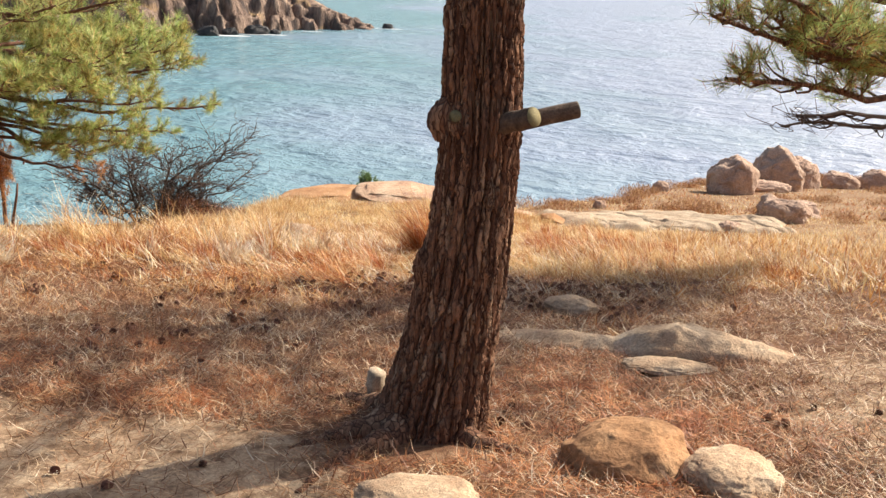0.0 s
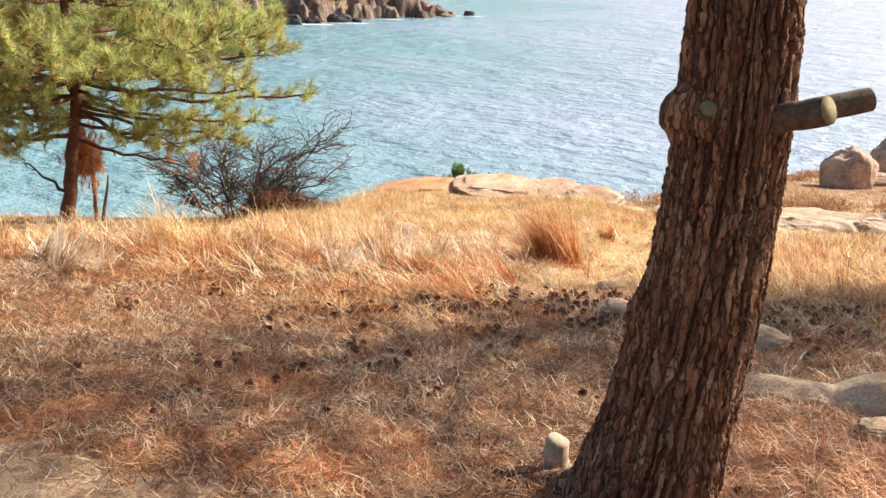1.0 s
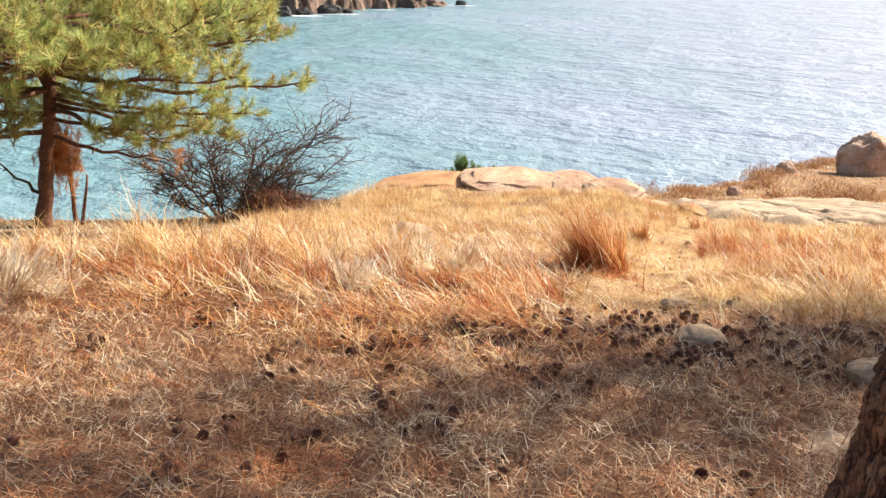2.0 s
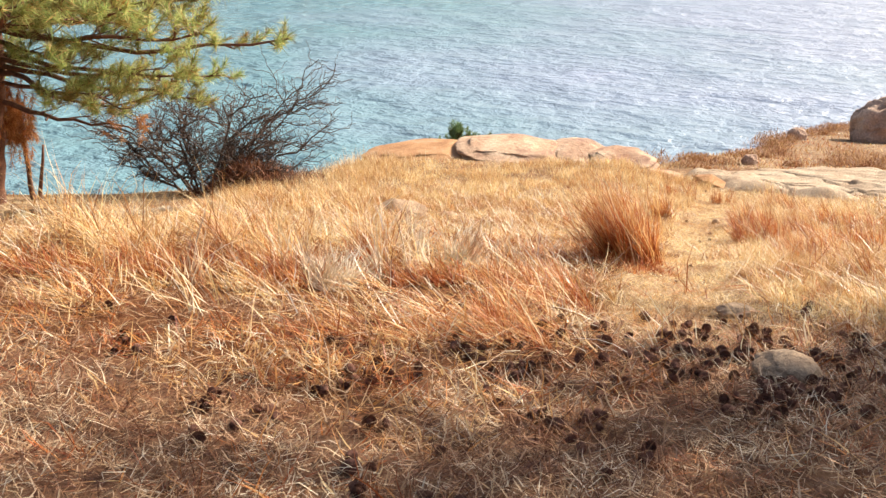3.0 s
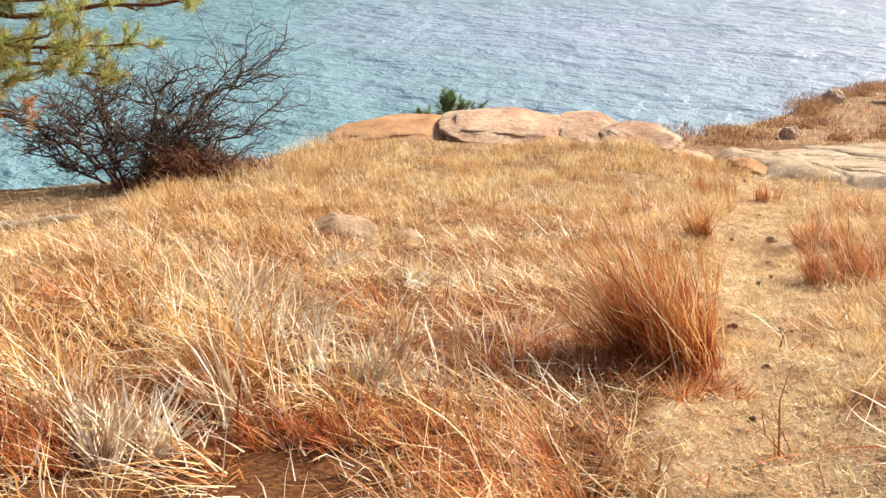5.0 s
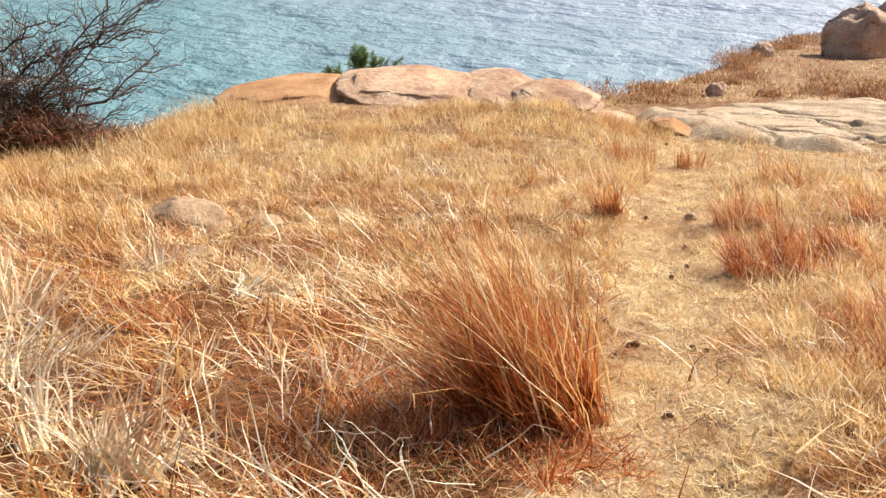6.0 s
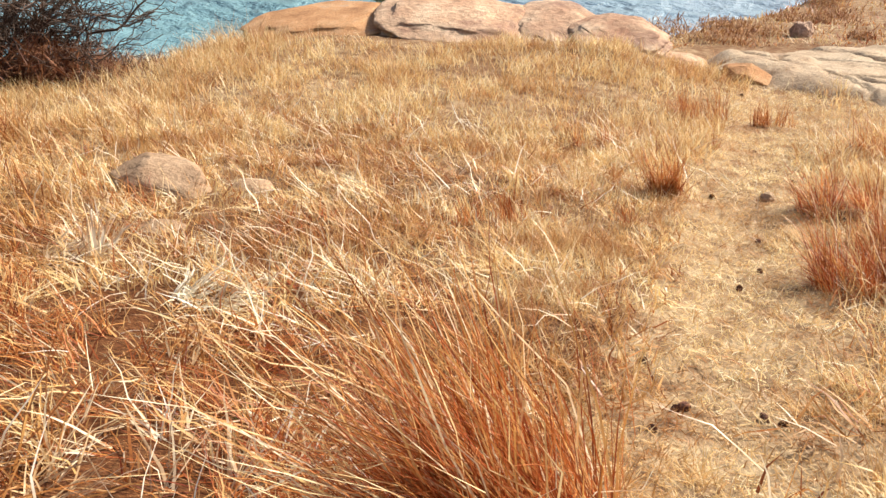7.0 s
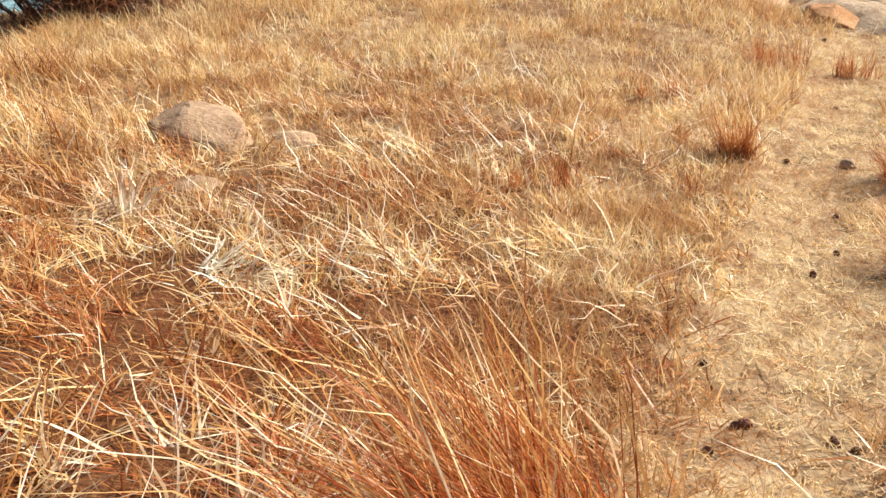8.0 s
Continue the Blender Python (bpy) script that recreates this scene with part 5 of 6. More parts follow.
    thing("bleached_stalks", mesh_from("bleached_stalks", v, q, t), PALE, "bleached grass stalks lying over the straw", "grass", kind="stuff")
    # long straw fallen over in sheaves
    x, y, lean, share, lay = sheaves(1900, -6.0, 3.0, 6.6, 12.6, lambda x, y: grass_start(x, y) * (1 - on_path(x, y, 0.4)) * (0.15 + 0.85 * step(0.42, 0.6, vnoise(x, y + 20, 0.55))) * (1 - 0.65 * step(8.3, 8.6, y) * step(9.9, 9.5, y)), (5, 16), 0.05, 1.0)
    n = len(x)
    base = np.stack([x, y, land(x, y) + rng.uniform(0, 0.04, n)], 1)
    v, q, t = strands(base, share * rng.uniform(0.18, 0.44, n) * (1 - 0.45 * step(9.3, 10.3, y)), lean + rng.normal(0, 0.6, n), np.clip(1.0 + 0.22 * lay + rng.normal(0, 0.15, n), 0.3, 1.5), rng.uniform(0.0, 0.8, n), rng.uniform(0.004, 0.0085, n), 4, 0.9, 0.10)
    thing("fallen_straw", mesh_from("fallen_straw", v, q, t), GOLD, "long golden straw fallen over in sheaves", "grass", kind="stuff")
    # rusty growth deep in the sward
    x, y, lean, share, lay = sheaves(3400, -6.5, 4.5, 6.4, 13.4, lambda x, y: grass_start(x, y) * (1 - on_path(x, y, 0.08)) * (1 - 0.75 * step(8.8, 9.8, y)) * step(0.55, 0.68, vnoise(x + 40, y, 0.6)) * (1 - 0.5 * step(8.0, 8.4, y)), (14, 36), 0.04, 0.9)
    n = len(x)
    base = np.stack([x, y, land(x, y) - 0.01], 1)
    v, q, t = strands(base, 0.85 * tall_here(x, y) * share * rng.uniform(0.5, 1.2, n), lean + rng.normal(0, 0.7, n), np.abs(0.6 + 0.35 * lay + rng.normal(0, 0.2, n)), rng.uniform(0, 1.1, n), rng.uniform(0.0032, 0.0068, n), 3, 1.2, 0.12)
    thing("rusty_grass", mesh_from("rusty_grass", v, q, t), RUSSET, "rust-red grass deep in the dry sward", "grass", kind="stuff")
    # short upright sward between the thatch, clumped and worn
    x, y = scatter(125000, -5.5, 3.6, 7.2, 13.2, lambda x, y: np.maximum(step(8.6, 10.0, y + 0.5 * (vnoise(x, y, 0.5) - 0.5)), 1.0 * step(0.35, 0.6, x)) * (1 - on_path(x, y, 0.05)) * (0.25 + 0.75 * step(0.35, 0.6, vnoise(x + 5, y, 0.28))))
    n = len(x)
    base = np.stack([x, y, land(x, y) - 0.006], 1)
    v, q, t = strands(base, (0.04 + 0.09 * vnoise(x, y, 0.4) + 0.05 * step(0.6, 1.0, x)) * rng.uniform(0.6, 1.3, n), rng.uniform(0, 6.3, n), np.abs(rng.normal(0.3, 0.35, n)), rng.uniform(0, 1.0, n), rng.uniform(0.0030, 0.0062, n), 2, 1.2, 0.2)
    thing("short_sward", mesh_from("short_sward", v, q, t), YELLOW, "short upright golden sward on the slope", "grass", kind="stuff")
    # short straw trodden into the path
    x, y = scatter(230000, -0.6, 3.6, 6.0, 16.4, lambda x, y: on_path(x, y) * 0.9 + 0.15 * step(6, 7, y) * (np.abs(x - np.interp(y, PATH_Y, PATH_X)) < 0.7))
    n = len(x)
    base = np.stack([x, y, land(x, y) + rng.uniform(0.0, 0.016, n) * vnoise(x, y, 0.1)], 1)
    v, q, t = strands(base, rng.uniform(0.015, 0.07, n), rng.uniform(0, 6.3, n), rng.uniform(0.7, 1.5, n), rng.uniform(0, 0.6, n), rng.uniform(0.0026, 0.0050, n), 2, 1.2, 0.4)
    thing("trodden_straw", mesh_from("trodden_straw", v, q, t), YELLOW, "short yellow straw trodden into the path", "grass", kind="stuff")
    # the rest of the hillside
    x, y = scatter(30000, -16, 16, -8.0, 15.0, lambda x, y: np.where((x > -6.6) & (x < 4.2) & (y > 0.5), 0, 0.25 + 0.75 * step(0.4, 0.65, vnoise(x, y, 1.8))))
    n = len(x)
    base = np.stack([x, y, land(x, y) - 0.01], 1)
    v, q, t = strands(base, (0.10 + 0.25 * vnoise(x, y, 1.2)) * rng.uniform(0.6, 1.3, n), rng.uniform(0, 6.3, n), rng.uniform(0.1, 1.0, n), rng.uniform(0.1, 1.0, n), rng.uniform(0.010, 0.022, n), 2)
    thing("hillside_grass", mesh_from("hillside_grass", v, q, t), GOLD, "dry golden grass on the hillside", "grass", kind="stuff")
    # farther grass: wider blades, fewer of them
    def far_chance(x, y):
        slab = np.hypot((x - 4.0) / 3.1, (y - 16.95) / 1.85) < 1
        return (1 - on_path(x, y)) * (0.4 + 0.6 * vnoise(x, y, 0.9)) * np.where(slab, 0.02, 1)
    x, y = scatter(48000, -14, 10, 12.6, 19.0, far_chance)
    n = len(x)
    h = (1 - 0.45 * step(-3.8, -4.8, x)) * (0.07 + 0.17 * vnoise(x, y, 0.7) ** 1.5 + 0.22 * step(-2.0, -3.2, x) * step(-5.6, -4.4, x) * vnoise(x, y, 0.6)) * rng.uniform(0.6, 1.3, n)
    base = np.stack([x, y, land(x, y) - 0.01], 1)
    v, q, t = strands(base, h, math.pi + rng.normal(0, 1.6, n), rng.uniform(0.2, 1.3, n), rng.uniform(0.1, 1.0, n), rng.uniform(0.004, 0.009, n), 2)
    thing("brow_grass", mesh_from("brow_grass", v, q, t), YELLOW, "short dry golden grass on the brow", "grass", kind="stuff")
    # thick short tufts before the outcrop
    x, y = scatter(60000, -4.8, 2.6, 12.4, 16.8, lambda x, y: (1 - on_path(x, y)) * (0.15 + 0.85 * step(0.38, 0.6, vnoise(x, y, 0.38))))
    n = len(x)
    base = np.stack([x, y, land(x, y) - 0.01], 1)
    v, q, t = strands(base, (0.06 + 0.14 * vnoise(x, y, 0.5) + 0.10 * step(-1.8, -3.0, x) * vnoise(x, y, 0.7)) * rng.uniform(0.6, 1.3, n), rng.uniform(0, 6.3, n), np.abs(rng.normal(0.35, 0.35, n)), rng.uniform(0.1, 1.2, n), rng.uniform(0.0045, 0.0095, n), 2, 1.2, 0.2)
    thing("tufted_grass", mesh_from("tufted_grass", v, q, t), YELLOW, "short tufted golden grass before the outcrop", "grass", kind="stuff")
    # open field beside the path
    x, y = scatter(40000, 3.0, 16, 5.0, 20.0, lambda x, y: step(4.8, 6.0, y + 0.8 * (vnoise(x, y, 1.0) - 0.5)) * (0.3 + 0.7 * vnoise(x, y, 1.3)))
    n = len(x)
    base = np.stack([x, y, land(x, y) - 0.01], 1)
    v, q, t = strands(base, (0.12 + 0.22 * vnoise(x, y, 1.2)) * (1 - 0.7 * step(12.5, 16, y)) * rng.uniform(0.6, 1.3, n), rng.uniform(0, 6.3, n), rng.uniform(0.1, 0.7, n), rng.uniform(0.1, 1.0, n), rng.uniform(0.007, 0.015, n), 2)
    thing("field_grass", mesh_from("field_grass", v, q, t), GOLD, "dry golden grass on the open slope", "grass", kind="stuff")
    # thin grass and rounded scrub on the far slope
    x, y = rng.uniform(1.2, 30, 90000), rng.uniform(17.6, 48, 90000)
    ok = (y < np.interp(x, EDGE_X, EDGE_Y) + 1.0) & clear(x, y, 0.05) & (np.hypot((x - 4.0) / 3.1, (y - 16.95) / 1.8) > 1) & (rng.random(90000) < np.clip(14 / y, 0.3, 1))
    x, y = x[ok], y[ok]
    n = len(x)
    base = np.stack([x, y, land(x, y) - 0.01], 1)
    rust = vnoise(x, y, 1.3) + 0.5 * vnoise(x, y, 0.5) > 0.78
    for pick, name, mat, label in ((~rust, "slope_grass", GOLD, "dry golden grass on the slope above the sea"), (rust, "rusty_slope_grass", RUSSET, "rust-red grass on the slope above the sea")):
        n = pick.sum()
        v, q, t = strands(base[pick], (0.05 + 0.09 * vnoise(x[pick], y[pick], 1.2)) * rng.uniform(0.6, 1.3, n), rng.uniform(0, 6.3, n), rng.uniform(0.2, 1.2, n), rng.uniform(0.1, 0.9, n), rng.uniform(0.014, 0.030, n), 2)
        thing(name, mesh_from(name, v, q, t), mat, label, "grass", kind="stuff")
    x, y = rng.uniform(1.4, 22, 2200), rng.uniform(18.2, 44, 2200)
    ok = (y < np.interp(x, EDGE_X, EDGE_Y) + 0.3) & clear(x, y, 0.25) & (np.hypot((x - 4.0) / 3.3, (y - 16.95) / 2.0) > 1) & (rng.random(2200) < 0.03 + 0.2 * step(0.5, 0.7, vnoise(x, y, 2.0)) + 0.45 * step(2.0, 0.6, np.interp(x, EDGE_X, EDGE_Y) - y))
    x, y = x[ok], y[ok]
    m = 620
    r = np.repeat(rng.uniform(0.14, 0.50, len(x)), m)
    d = rng.normal(0, 1, (len(r), 3))
    d /= np.linalg.norm(d, axis=1)[:, None]
    d[:, 2] = np.abs(d[:, 2])
    cx, cy = np.repeat(x, m), np.repeat(y, m)
    base = np.stack([cx, cy, land(cx, cy) - 0.03], 1) + d * (r * rng.uniform(0.35, 1.0, len(r)))[:, None] * (1.25, 1.25, 0.62)
    v, q, t = strands(base, r * rng.uniform(0.18, 0.34, len(r)), rng.uniform(0, 6.3, len(r)), rng.uniform(0.2, 1.6, len(r)), 0.3, rng.uniform(0.010, 0.022, len(r)), 1)
    thing("slope_scrub", mesh_from("slope_scrub", v, q, t), SCRUB, "low rounded brown scrub on the slope above the sea", "scrub", kind="stuff")


build_grass()


def tuft(x, y, n, height, radius, lean, tilt, material, label, width=0.0032, bend=0.7, fan=0.5, sweep=0.0, stems=0, kink=0.09):
    """One tussock: blades fan out from a tight foot, arch over and lean one way; with sweep, the more so the farther they stand to that side."""
    m = max(6, n // 16)
    who = rng.integers(0, m, n)
    a, r = rng.uniform(0, 6.3, m)[who], np.sqrt(rng.random(m))[who]
    bx, by = x + radius * r * np.cos(a) + rng.normal(0, 0.016, n), y + 0.7 * radius * r * np.sin(a) + rng.normal(0, 0.016, n)
    base = np.stack([bx, by, land(bx, by) - 0.015], 1)
    az = lean + rng.normal(0, 0.75 * fan, m)[who] + rng.normal(0, 0.45 * fan, n)
    if sweep:
        lay = np.clip(tilt + sweep * r * np.cos(a - lean) + rng.normal(0, 0.10, m)[who] + rng.normal(0, 0.10, n), 0.02, 1.4)
    else:
        lay = np.abs(tilt + rng.normal(0, 0.2, m)[who] + rng.normal(0, 0.13, n))
    share = rng.uniform(0.6, 1.1, m)[who]
    v, q, t = strands(base, height * share * rng.uniform(0.5, 1.12, n), az, lay, rng.uniform((0.6 if sweep else 0.2) * bend, bend, n), rng.uniform(0.6, 1.3, n) * width, 4, 0.9, kink)
    ob = holder("grass_tussock", (x, y, float(land(x, y))), label, "grass", "grass tussocks")
    part("foliage", mesh_from("foliage", v, q, t), material, ob)
    if height >= 0.3 and material is not PALE:
        k = stems or n // 12
        pick = rng.integers(0, n, k)
        v, q, t = strands(base[pick], height * rng.uniform(0.85, 1.25, k), az[pick] + rng.normal(0, 0.3, k), lay[pick] * rng.uniform(0.8, 1.1, k), rng.uniform(0.3 * bend, bend, k), rng.uniform(0.9, 1.4, k) * 0.0055, 4, 0.9, kink)
        part("stem_spray", mesh_from("stem_spray", v, q, t), GOLD, ob, "pale golden flowering stems")
    return ob


L = math.pi
FLAT_STRAW, FLAT_RUST, FOOT, TALL, WHITE = "straw-coloured grass tussock combed flat by the wind", "russet grass tussock combed flat by the wind", "deep russet foot of a tall grass tussock", "tall golden grass tussock with curved stems", "bleached white dry grass tussock"
tuft(-0.10, 8.84, 1150, 0.68, 0.22, L + 0.1, 0.44, DEEPRUSSET, "big russet grass tussock bent over by the wind", 0.0042, 0.42, 0.60, 0.12, 190, 0.18)
for x, y, h in ((-0.34, 8.62, 0.22), (-0.14, 8.52, 0.20), (0.04, 8.58, 0.17), (-0.52, 8.78, 0.22), (-0.72, 9.02, 0.20), (-0.40, 9.00, 0.24), (-0.62, 8.42, 0.20)):
    tuft(x, y, 220, h, 0.17, L, 0.75, DEEPRUSSET, "low tangle of rust-red blades round a tussock", 0.0050, 1.3, 3.0, kink=0.25)
tuft(-0.46, 8.64, 320, 0.17, 0.20, L, 0.7, DEEPRUSSET, FLAT_RUST, 0.0048, 0.9, 1.2)
# swathes combed flat, foot to the path and tips away from it
for x, y, n, h, r, lean, tilt in ((-0.60, 7.42, 300, 0.44, 0.24, L - 0.15, 0.95), (-0.70, 7.80, 260, 0.42, 0.22, L - 0.1, 0.90), (-1.0, 7.20, 240, 0.36, 0.26, L - 0.2, 1.0), (-0.78, 6.90, 340, 0.38, 0.24, L - 0.1, 0.85), (-1.35, 6.85, 380, 0.32, 0.28, L, 1.05), (-1.9, 6.75, 360, 0.28, 0.30, L + 0.2, 1.05), (-2.9, 6.9, 400, 0.30, 0.30, L + 0.3, 1.0), (-0.66, 8.70, 220, 0.15, 0.22, L + 0.2, 0.6), (-1.05, 9.25, 240, 0.18, 0.24, L, 0.8), (-1.5, 9.65, 360, 0.30, 0.28, L, 1.0), (-0.9, 9.7, 320, 0.26, 0.26, L + 0.3, 1.0), (-2.1, 10.0, 360, 0.28, 0.30, L, 0.9), (-2.9, 9.5, 360, 0.30, 0.30, L, 0.8), (-0.45, 8.15, 160, 0.22, 0.18, L - 0.1, 0.7)):
    tuft(x, y, n, h, r, lean, tilt, SHORT if x < -2.5 and y < 8 else TUSSOCK if y < 8 else RUSSET, FLAT_STRAW if x < -2.5 and y < 8 else FLAT_RUST, 0.0054, 1.0, 0.85 if y < 8 else 1.5, kink=0.2)
for x, y, n, h, r in ((-2.10, 7.72, 500, 0.34, 0.20), (-1.75, 8.22, 460, 0.34, 0.16), (-2.75, 7.65, 520, 0.32, 0.26), (-2.45, 7.85, 420, 0.32, 0.20), (-3.3, 7.6, 420, 0.30, 0.26), (-1.85, 7.98, 360, 0.30, 0.14), (-3.9, 8.9, 300, 0.30, 0.25), (-1.38, 7.95, 340, 0.26, 0.16), (-1.12, 7.98, 260, 0.22, 0.14)):
    tuft(x, y, int(0.85 * n), 0.85 * h, r, L + 0.2, 0.42, DEEPRUSSET, FOOT, 0.0046, 0.7, 0.9)
for x, y, n, h, r, tilt in ((-1.72, 8.38, 440, 0.64, 0.15, 0.34), (-2.15, 7.95, 360, 0.54, 0.18, 0.46), (-2.55, 8.25, 420, 0.68, 0.22, 0.40), (-3.0, 8.0, 380, 0.62, 0.22, 0.44), (-3.5, 8.35, 440, 0.68, 0.26, 0.40), (-4.2, 8.0, 420, 0.52, 0.28, 0.45), (-4.9, 7.6, 420, 0.50, 0.28, 0.45), (-2.2, 8.8, 260, 0.46, 0.20, 0.5), (-1.30, 8.25, 170, 0.46, 0.18, 0.6), (-2.6, 11.4, 380, 0.42, 0.30, 0.45), (-3.2, 11.6, 380, 0.42, 0.35, 0.45), (-3.1, 10.4, 380, 0.38, 0.30, 0.5), (-3.9, 10.9, 380, 0.40, 0.32, 0.5), (-0.50, 7.75, 200, 0.40, 0.22, 0.8), (-3.6, 12.6, 420, 0.44, 0.34, 0.4), (-2.9, 13.1, 380, 0.36, 0.34, 0.5)):
    tuft(x, y, int(0.85 * n), h, r, L + rng.uniform(-0.3, 0.3), tilt, GOLD, TALL, 0.0070, 2.1, 1.7, kink=0.26)
for x, y, n, h, r, lean, tilt in ((-1.88, 7.78, 300, 0.36, 0.14, 1.0, 0.7), (-1.18, 8.40, 150, 0.36, 0.09, 0.8, 0.40), (-1.60, 8.10, 50, 0.46, 0.14, 2.6, 0.45), (-2.2, 7.9, 50, 0.50, 0.20, 2.9, 0.5), (-2.7, 7.5, 45, 0.46, 0.24, 2.4, 0.6), (-0.55, 7.15, 60, 0.30, 0.14, 0.5, 1.1), (-1.46, 8.58, 60, 0.34, 0.10, 2.2, 0.7), (-1.02, 8.46, 90, 0.30, 0.10, 1.2, 0.8), (-2.08, 9.75, 130, 0.40, 0.18, 2.6, 0.8), (-2.2, 9.4, 180, 0.34, 0.2, 0.2, 1.0), (-1.3, 10.0, 140, 0.32, 0.2, 0.0, 1.15), (-1.75, 9.0, 160, 0.36, 0.2, 0.3, 0.8), (-1.95, 10.4, 140, 0.34, 0.22, 0.2, 1.15), (-3.55, 6.75, 300, 0.42, 0.20, 0.4, 0.6), (-3.9, 7.0, 220, 0.40, 0.18, 0.2, 0.6)):
    tuft(x, y, n, h, r, lean, tilt, PALE, WHITE, 0.0105, 0.7, 1.2, kink=0.12)
BESIDE = "low russet tussock spreading beside the trodden path"
for x, y, n, h, r in ((1.20, 10.75, 520, 0.34, 0.20), (1.60, 11.15, 520, 0.36, 0.24), (1.35, 9.75, 420, 0.30, 0.24), (1.40, 11.75, 420, 0.34, 0.20), (1.95, 10.6, 460, 0.34, 0.28), (2.3, 11.9, 460, 0.36, 0.28), (2.45, 10.2, 380, 0.32, 0.30), (1.05, 9.25, 320, 0.24, 0.20), (1.9, 9.5, 380, 0.30, 0.26), (1.35, 8.3, 380, 0.26, 0.28), (2.0, 8.2, 380, 0.30, 0.28), (2.0, 12.9, 320, 0.32, 0.26), (2.9, 11.2, 380, 0.34, 0.30)):
    tuft(x, y, n, h, r, L + rng.uniform(-0.35, 0.35), 0.50, DEEPRUSSET if n > 400 else RUSSET, BESIDE, 0.0046, 0.8, 1.0)
for x, y, n, h, r in ((1.05, 14.05, 300, 0.28, 0.24), (1.60, 14.10, 180, 0.26, 0.14), (0.56, 11.9, 260, 0.34, 0.08), (0.20, 12.9, 160, 0.26, 0.12), (-0.30, 11.2, 160, 0.20, 0.14)):
    tuft(x, y, n, h, r, L + rng.uniform(-0.6, 0.6), 0.30, RUSSET, BESIDE, 0.0046, 0.5, 1.3)
for x, y, h in ((0.72, 9.12, 0.16), (0.62, 8.55, 0.15), (0.98, 8.85, 0.18), (0.80, 7.9, 0.14), (1.1, 7.6, 0.16), (0.85, 9.7, 0.15), (0.10, 11.0, 0.14), (-0.08, 10.3, 0.14), (0.02, 9.75, 0.13), (-0.3, 12.2, 0.14), (-0.10, 11.05, 0.16), (0.15, 9.25, 0.12), (1.45, 10.2, 0.18), (1.75, 10.0, 0.2), (1.15, 11.3, 0.16), (1.75, 12.3, 0.2)):
    tuft(x, y, 620, h, 0.22, L + rng.uniform(-1.5, 1.5), 0.6, YELLOW, "low golden tussock beside the trodden path", 0.0032, 0.9, 1.8)


for x, y, lean in ((-0.75, 8.95, 2.4), (-0.95, 9.15, 3.6), (-0.55, 9.20, 0.4), (-1.15, 8.95, 1.2)):
    tuft(x, y, 36, 0.34, 0.16, lean, 1.05, PALE, "pale fallen blades crossed over rust-red straw", 0.0075, 0.5, 1.6, kink=0.14)
for x, y, h in ((-1.08, 10.65, 0.07), (-0.84, 9.33, 0.06), (-0.72, 9.15, 0.05), (-1.25, 10.2, 0.06), (-0.35, 10.0, 0.05)):
    tuft(x, y, 40, h, 0.05, L, 0.5, LEAF, "small fresh green sprigs among the dry straw", 0.0040, 0.6, 3.0)


# ---------------------------------------------------------------- litter and cones
def build_litter():
    def chance(x, y):
        bare = step(3.9, 3.3, y + 0.9 * (vnoise(x, y, 0.8) - 0.5) + 0.9 * (vnoise(x, y, 0.25) - 0.5) - 0.12 * np.clip(-x, 0, 3)) * step(0.5, -0.6, x) * step(-2.9, -2.1, x)
        return (0.55 + 0.45 * step(0.30, 0.58, vnoise(x, y, 0.35))) * (1 - 0.7 * grass_start(x, y)) * (1 - 0.8 * bare) * (1 - 0.5 * step(1.6, 2.4, x)) * (1 - 0.6 * np.exp(-((x - 0.85) / 0.7) ** 2 - ((y - 3.75) / 0.6) ** 2))
    x, y = scatter(215000, -5.2, 3.0, 2.4, 7.3, chance)
    n = len(x)
    base = np.stack([x, y, land(x, y) + rng.uniform(0.001, 0.040, n) * vnoise(x, y, 0.14)], 1)
    v, q, t = strands(base, rng.uniform(0.05, 0.14, n), rng.uniform(0, 6.3, n), rng.uniform(0.9, 1.5, n), rng.uniform(0.0, 0.5, n), rng.uniform(0.0030, 0.0064, n), 2, 1.2, 0.45)
    thing("needle_litter", mesh_from("needle_litter", v, q, t), NEEDLES, "brown fallen pine needles on the ground", "pine litter", kind="stuff")


build_litter()


def build_rust_litter():
    def chance(x, y):
        spot = 1.5 * np.exp(-((x - 0.85) / 0.7) ** 2 - ((y - 3.75) / 0.6) ** 2) + 1.2 * np.exp(-((x + 1.0) / 0.6) ** 2 - ((y - 4.05) / 0.3) ** 2) + 0.8 * np.exp(-((x + 1.7) / 0.5) ** 2 - ((y - 4.75) / 0.2) ** 2) + 0.8 * np.exp(-((x - 0.6) / 0.7) ** 2 - ((y - 4.75) / 0.16) ** 2) + 0.7 * np.exp(-((x + 2.3) / 0.6) ** 2 - ((y - 4.2) / 0.25) ** 2)
        spot = spot + 0.3 * cone_ground(x, y)
        return np.clip(spot, 0, 1) * (0.3 + 0.7 * step(0.35, 0.6, vnoise(x, y, 0.3)))
    x, y = scatter(170000, -3.6, 2.2, 2.9, 7.2, chance)
    n = len(x)
    base = np.stack([x, y, land(x, y) + rng.uniform(0.004, 0.026, n)], 1)
    v, q, t = strands(base, rng.uniform(0.05, 0.14, n), rng.uniform(0, 6.3, n), rng.uniform(1.1, 1.6, n), 0.0, rng.uniform(0.0022, 0.0045, n), 1)
    thing("rust_needles", mesh_from("rust_needles", v, q, t), RUSTNEEDLES, "orange-red fallen pine needles in drifts", "pine litter", kind="stuff")


build_rust_litter()


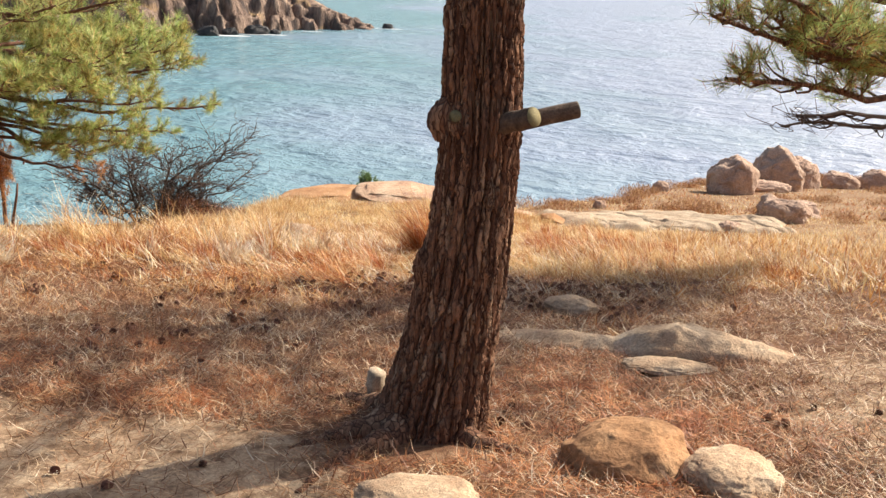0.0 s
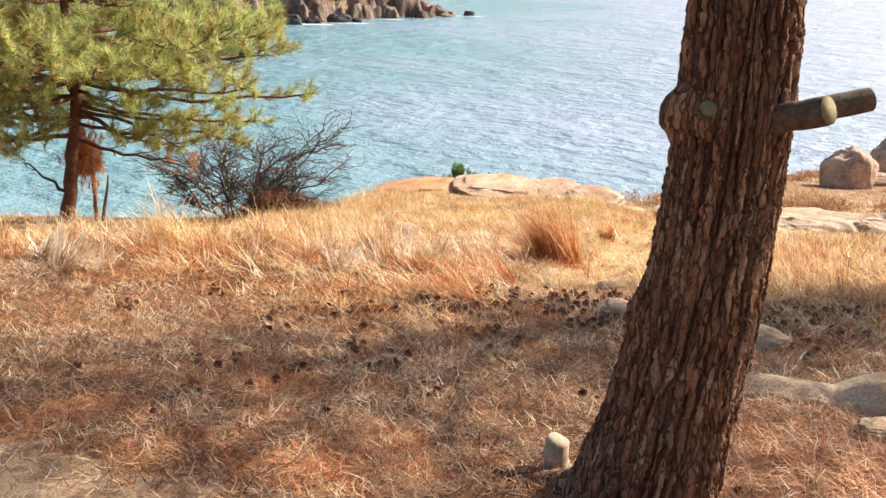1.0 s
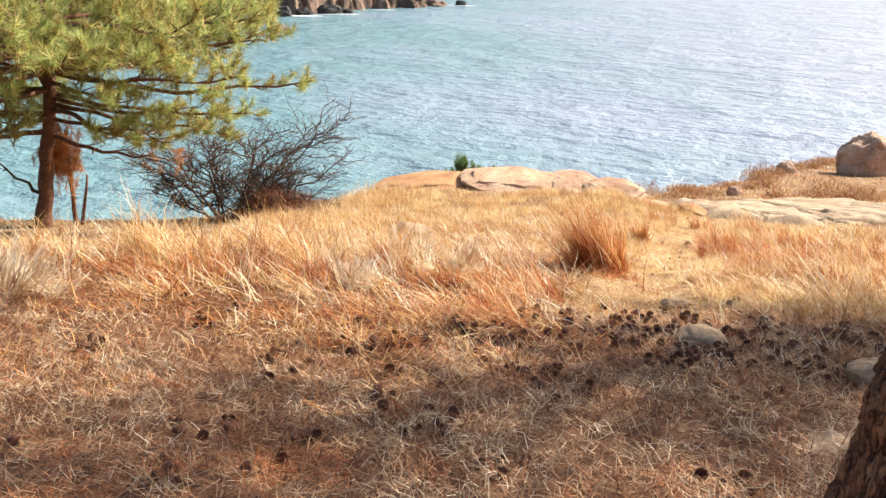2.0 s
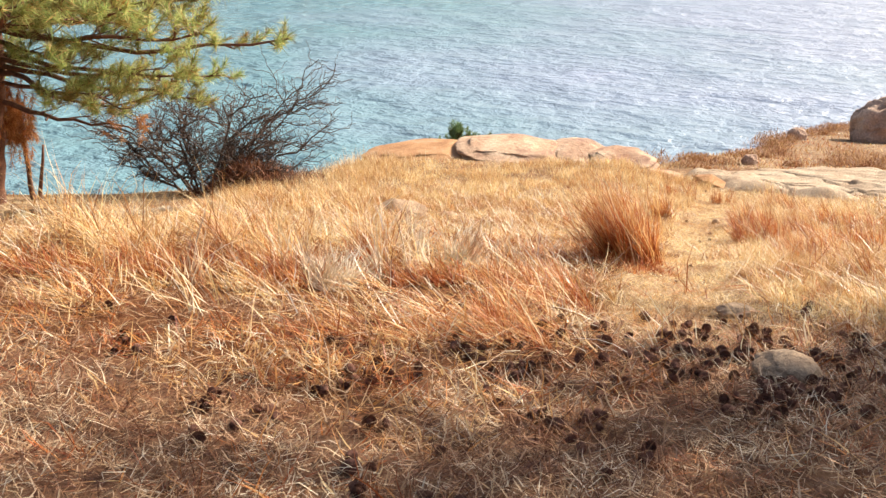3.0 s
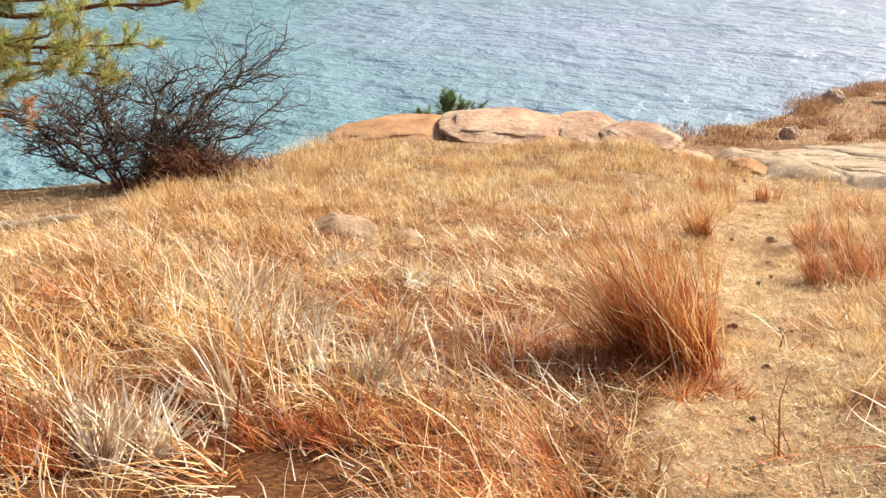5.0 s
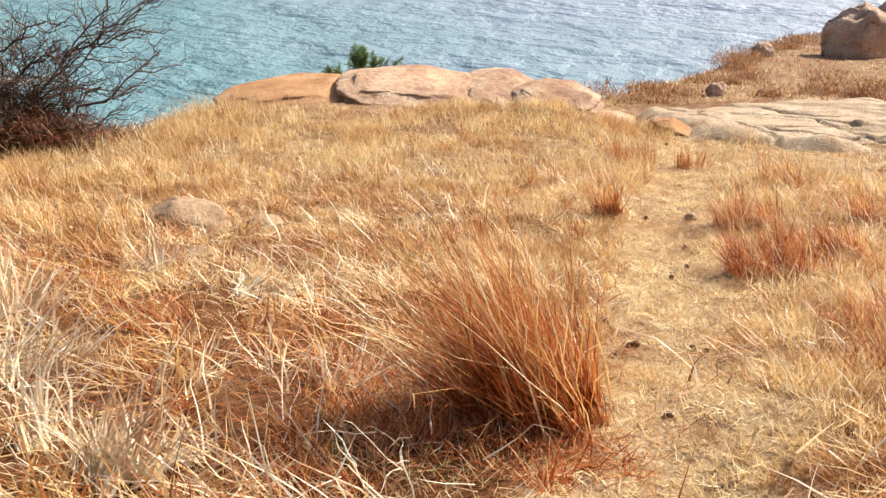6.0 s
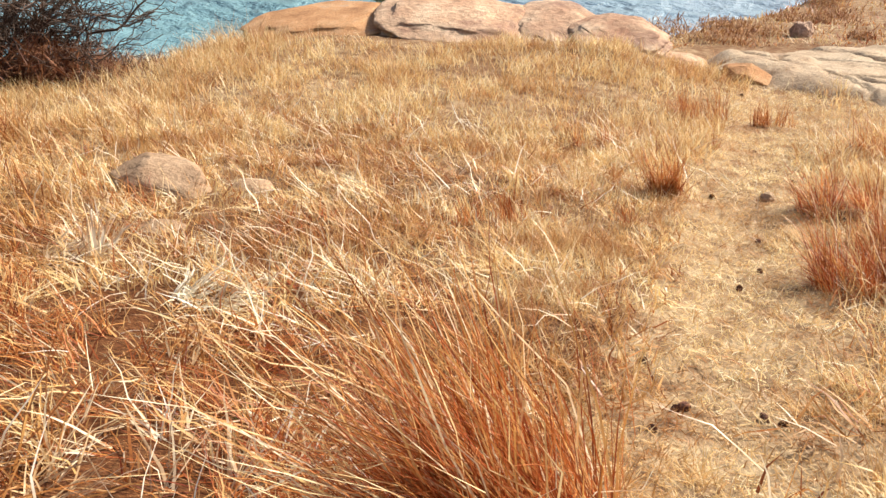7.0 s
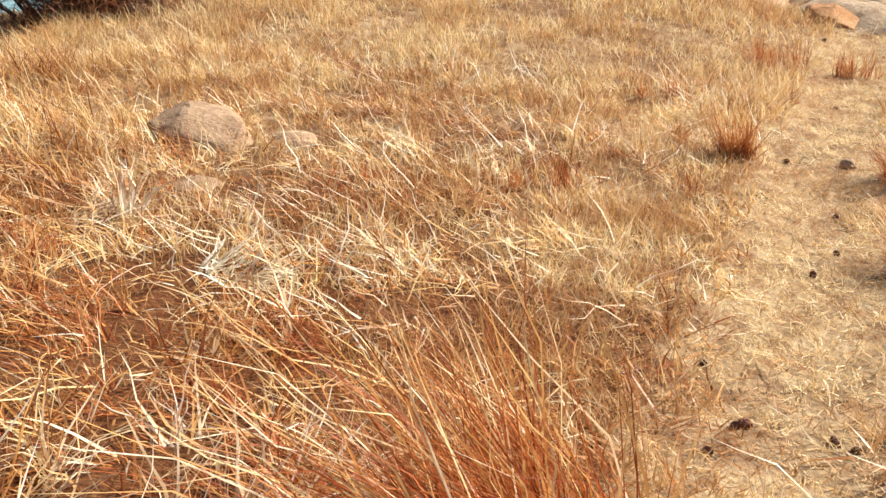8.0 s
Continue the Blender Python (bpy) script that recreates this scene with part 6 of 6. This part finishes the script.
def cone_mesh():
    vs, ts = [], []
    for ring in range(8):
        f = ring / 7
        z, r = -0.022 + 0.044 * f, 0.019 * math.sin(math.pi * (0.18 + 0.74 * f)) ** 0.8
        for k in range(9):
            a = 2 * math.pi * (k + 0.5 * (ring % 2)) / 9
            c, s = math.cos(a), math.sin(a)
            o = len(vs)
            w = 0.0085 * (0.6 + 0.5 * math.sin(math.pi * f))
            vs += [(0.4 * r * c, 0.4 * r * s, z - 0.004), (r * c * 1.15 - w * s, r * s * 1.15 + w * c, z + 0.004), (r * c * 1.15 + w * s, r * s * 1.15 - w * c, z + 0.004), (r * c * 1.45, r * s * 1.45, z + 0.009)]
            ts += [(o, o + 2, o + 1), (o + 1, o + 2, o + 3)]
    core = []
    for f in np.linspace(0, 1, 6):
        core.append((-0.024 + 0.048 * f, 0.0155 * math.sin(math.pi * (0.06 + 0.9 * f)) ** 0.7))
    o = len(vs)
    for z, r in core:
        vs += [(r * math.cos(k * math.pi / 4), r * math.sin(k * math.pi / 4), z) for k in range(8)]
    for i in range(5):
        for k in range(8):
            a, b, c, d = o + i * 8 + k, o + i * 8 + (k + 1) % 8, o + i * 8 + 8 + (k + 1) % 8, o + i * 8 + 8 + k
            ts += [(a, b, c), (a, c, d)]
    return mesh_from("pine_cone", np.array(vs), (), ts)


def build_cones():
    me = cone_mesh()
    me.materials.append(CONE)
    spots = [(-1.158, 4.46), (-2.486, 4.80), (-1.80, 5.16), (-1.02, 5.68), (-0.664, 6.63), (-0.146, 6.94), (0.24, 9.90), (0.30, 9.61), (0.33, 9.63), (0.54, 9.60), (0.58, 9.57), (0.22, 9.47), (0.69, 10.68), (0.82, 10.92), (1.30, 12.34), (0.79, 11.95), (0.90, 11.32), (1.25, 13.1), (0.3, 8.9), (0.52, 8.5), (0.12, 8.35), (1.6, 15.3), (2.0, 15.0), (2.35, 15.6), (-0.75, 3.15), (-1.05, 2.95), (-1.3, 3.05), (1.9, 3.9), (0.44, 3.75), (0.36, 3.9), (0.55, 3.7), (0.5, 3.95), (0.4, 3.62)]
    r = random.Random(4)
    while len(spots) < 500:
        x, y = r.uniform(-3.8, 2.2), r.uniform(3.7, 7.6)
        w = math.exp(-((x - 0.45) / 0.85) ** 2 - ((y - 6.55) / 0.5) ** 2) + 0.20 * math.exp(-((x + 1.0) / 1.2) ** 2 - ((y - 6.1) / 0.4) ** 2) + 0.15 * math.exp(-((x + 1.3) / 0.6) ** 2 - ((y - 5.3) / 0.5) ** 2) + 0.012
        if r.random() < w and math.hypot(x - 0.1, y - TRUNK_Y) > 0.4 and all(math.hypot(x - a, y - b) > c for a, b, c in STONES):
            spots.append((x, y))
            for _ in range(r.choice((0, 1, 2, 3))):
                spots.append((x + r.uniform(-0.12, 0.12), y + r.uniform(-0.12, 0.12)))
    verts = np.empty(len(me.vertices) * 3)
    me.vertices.foreach_get("co", verts)
    tris = np.empty(len(me.loops), int)
    me.loops.foreach_get("vertex_index", tris)
    rest = []
    for k, (x, y) in enumerate(spots):
        s = r.uniform(0.62, 0.95) if y < 7.6 else r.uniform(0.42, 0.66)
        m = pose(x, y, float(land(x, y)) + 0.020 * s + (-0.005 if y < 4.1 or y > 7.6 else 0.008), r.uniform(50, 130), r.uniform(-20, 20), r.uniform(0, 360)) @ Matrix.Diagonal((s * r.uniform(0.8, 1.15), s, s * r.uniform(0.85, 1.2), 1))
        if k < 300:
            ob = new("pine_cone", me)
            tagged(ob, "dark brown open pine cone lying on the litter", "pine cone", "pine cones on the ground")
            ob.matrix_basis = m
        else:
            a = np.array(m)
            rest.append((verts.reshape(-1, 3) @ a[:3, :3].T + a[:3, 3], (), tris.reshape(-1, 3)))
    thing("scattered_pine_cones", mesh_from("scattered_pine_cones", *join(rest)), CONE, "dark brown pine cones strewn over the litter", "pine cone", kind="stuff")


build_cones()
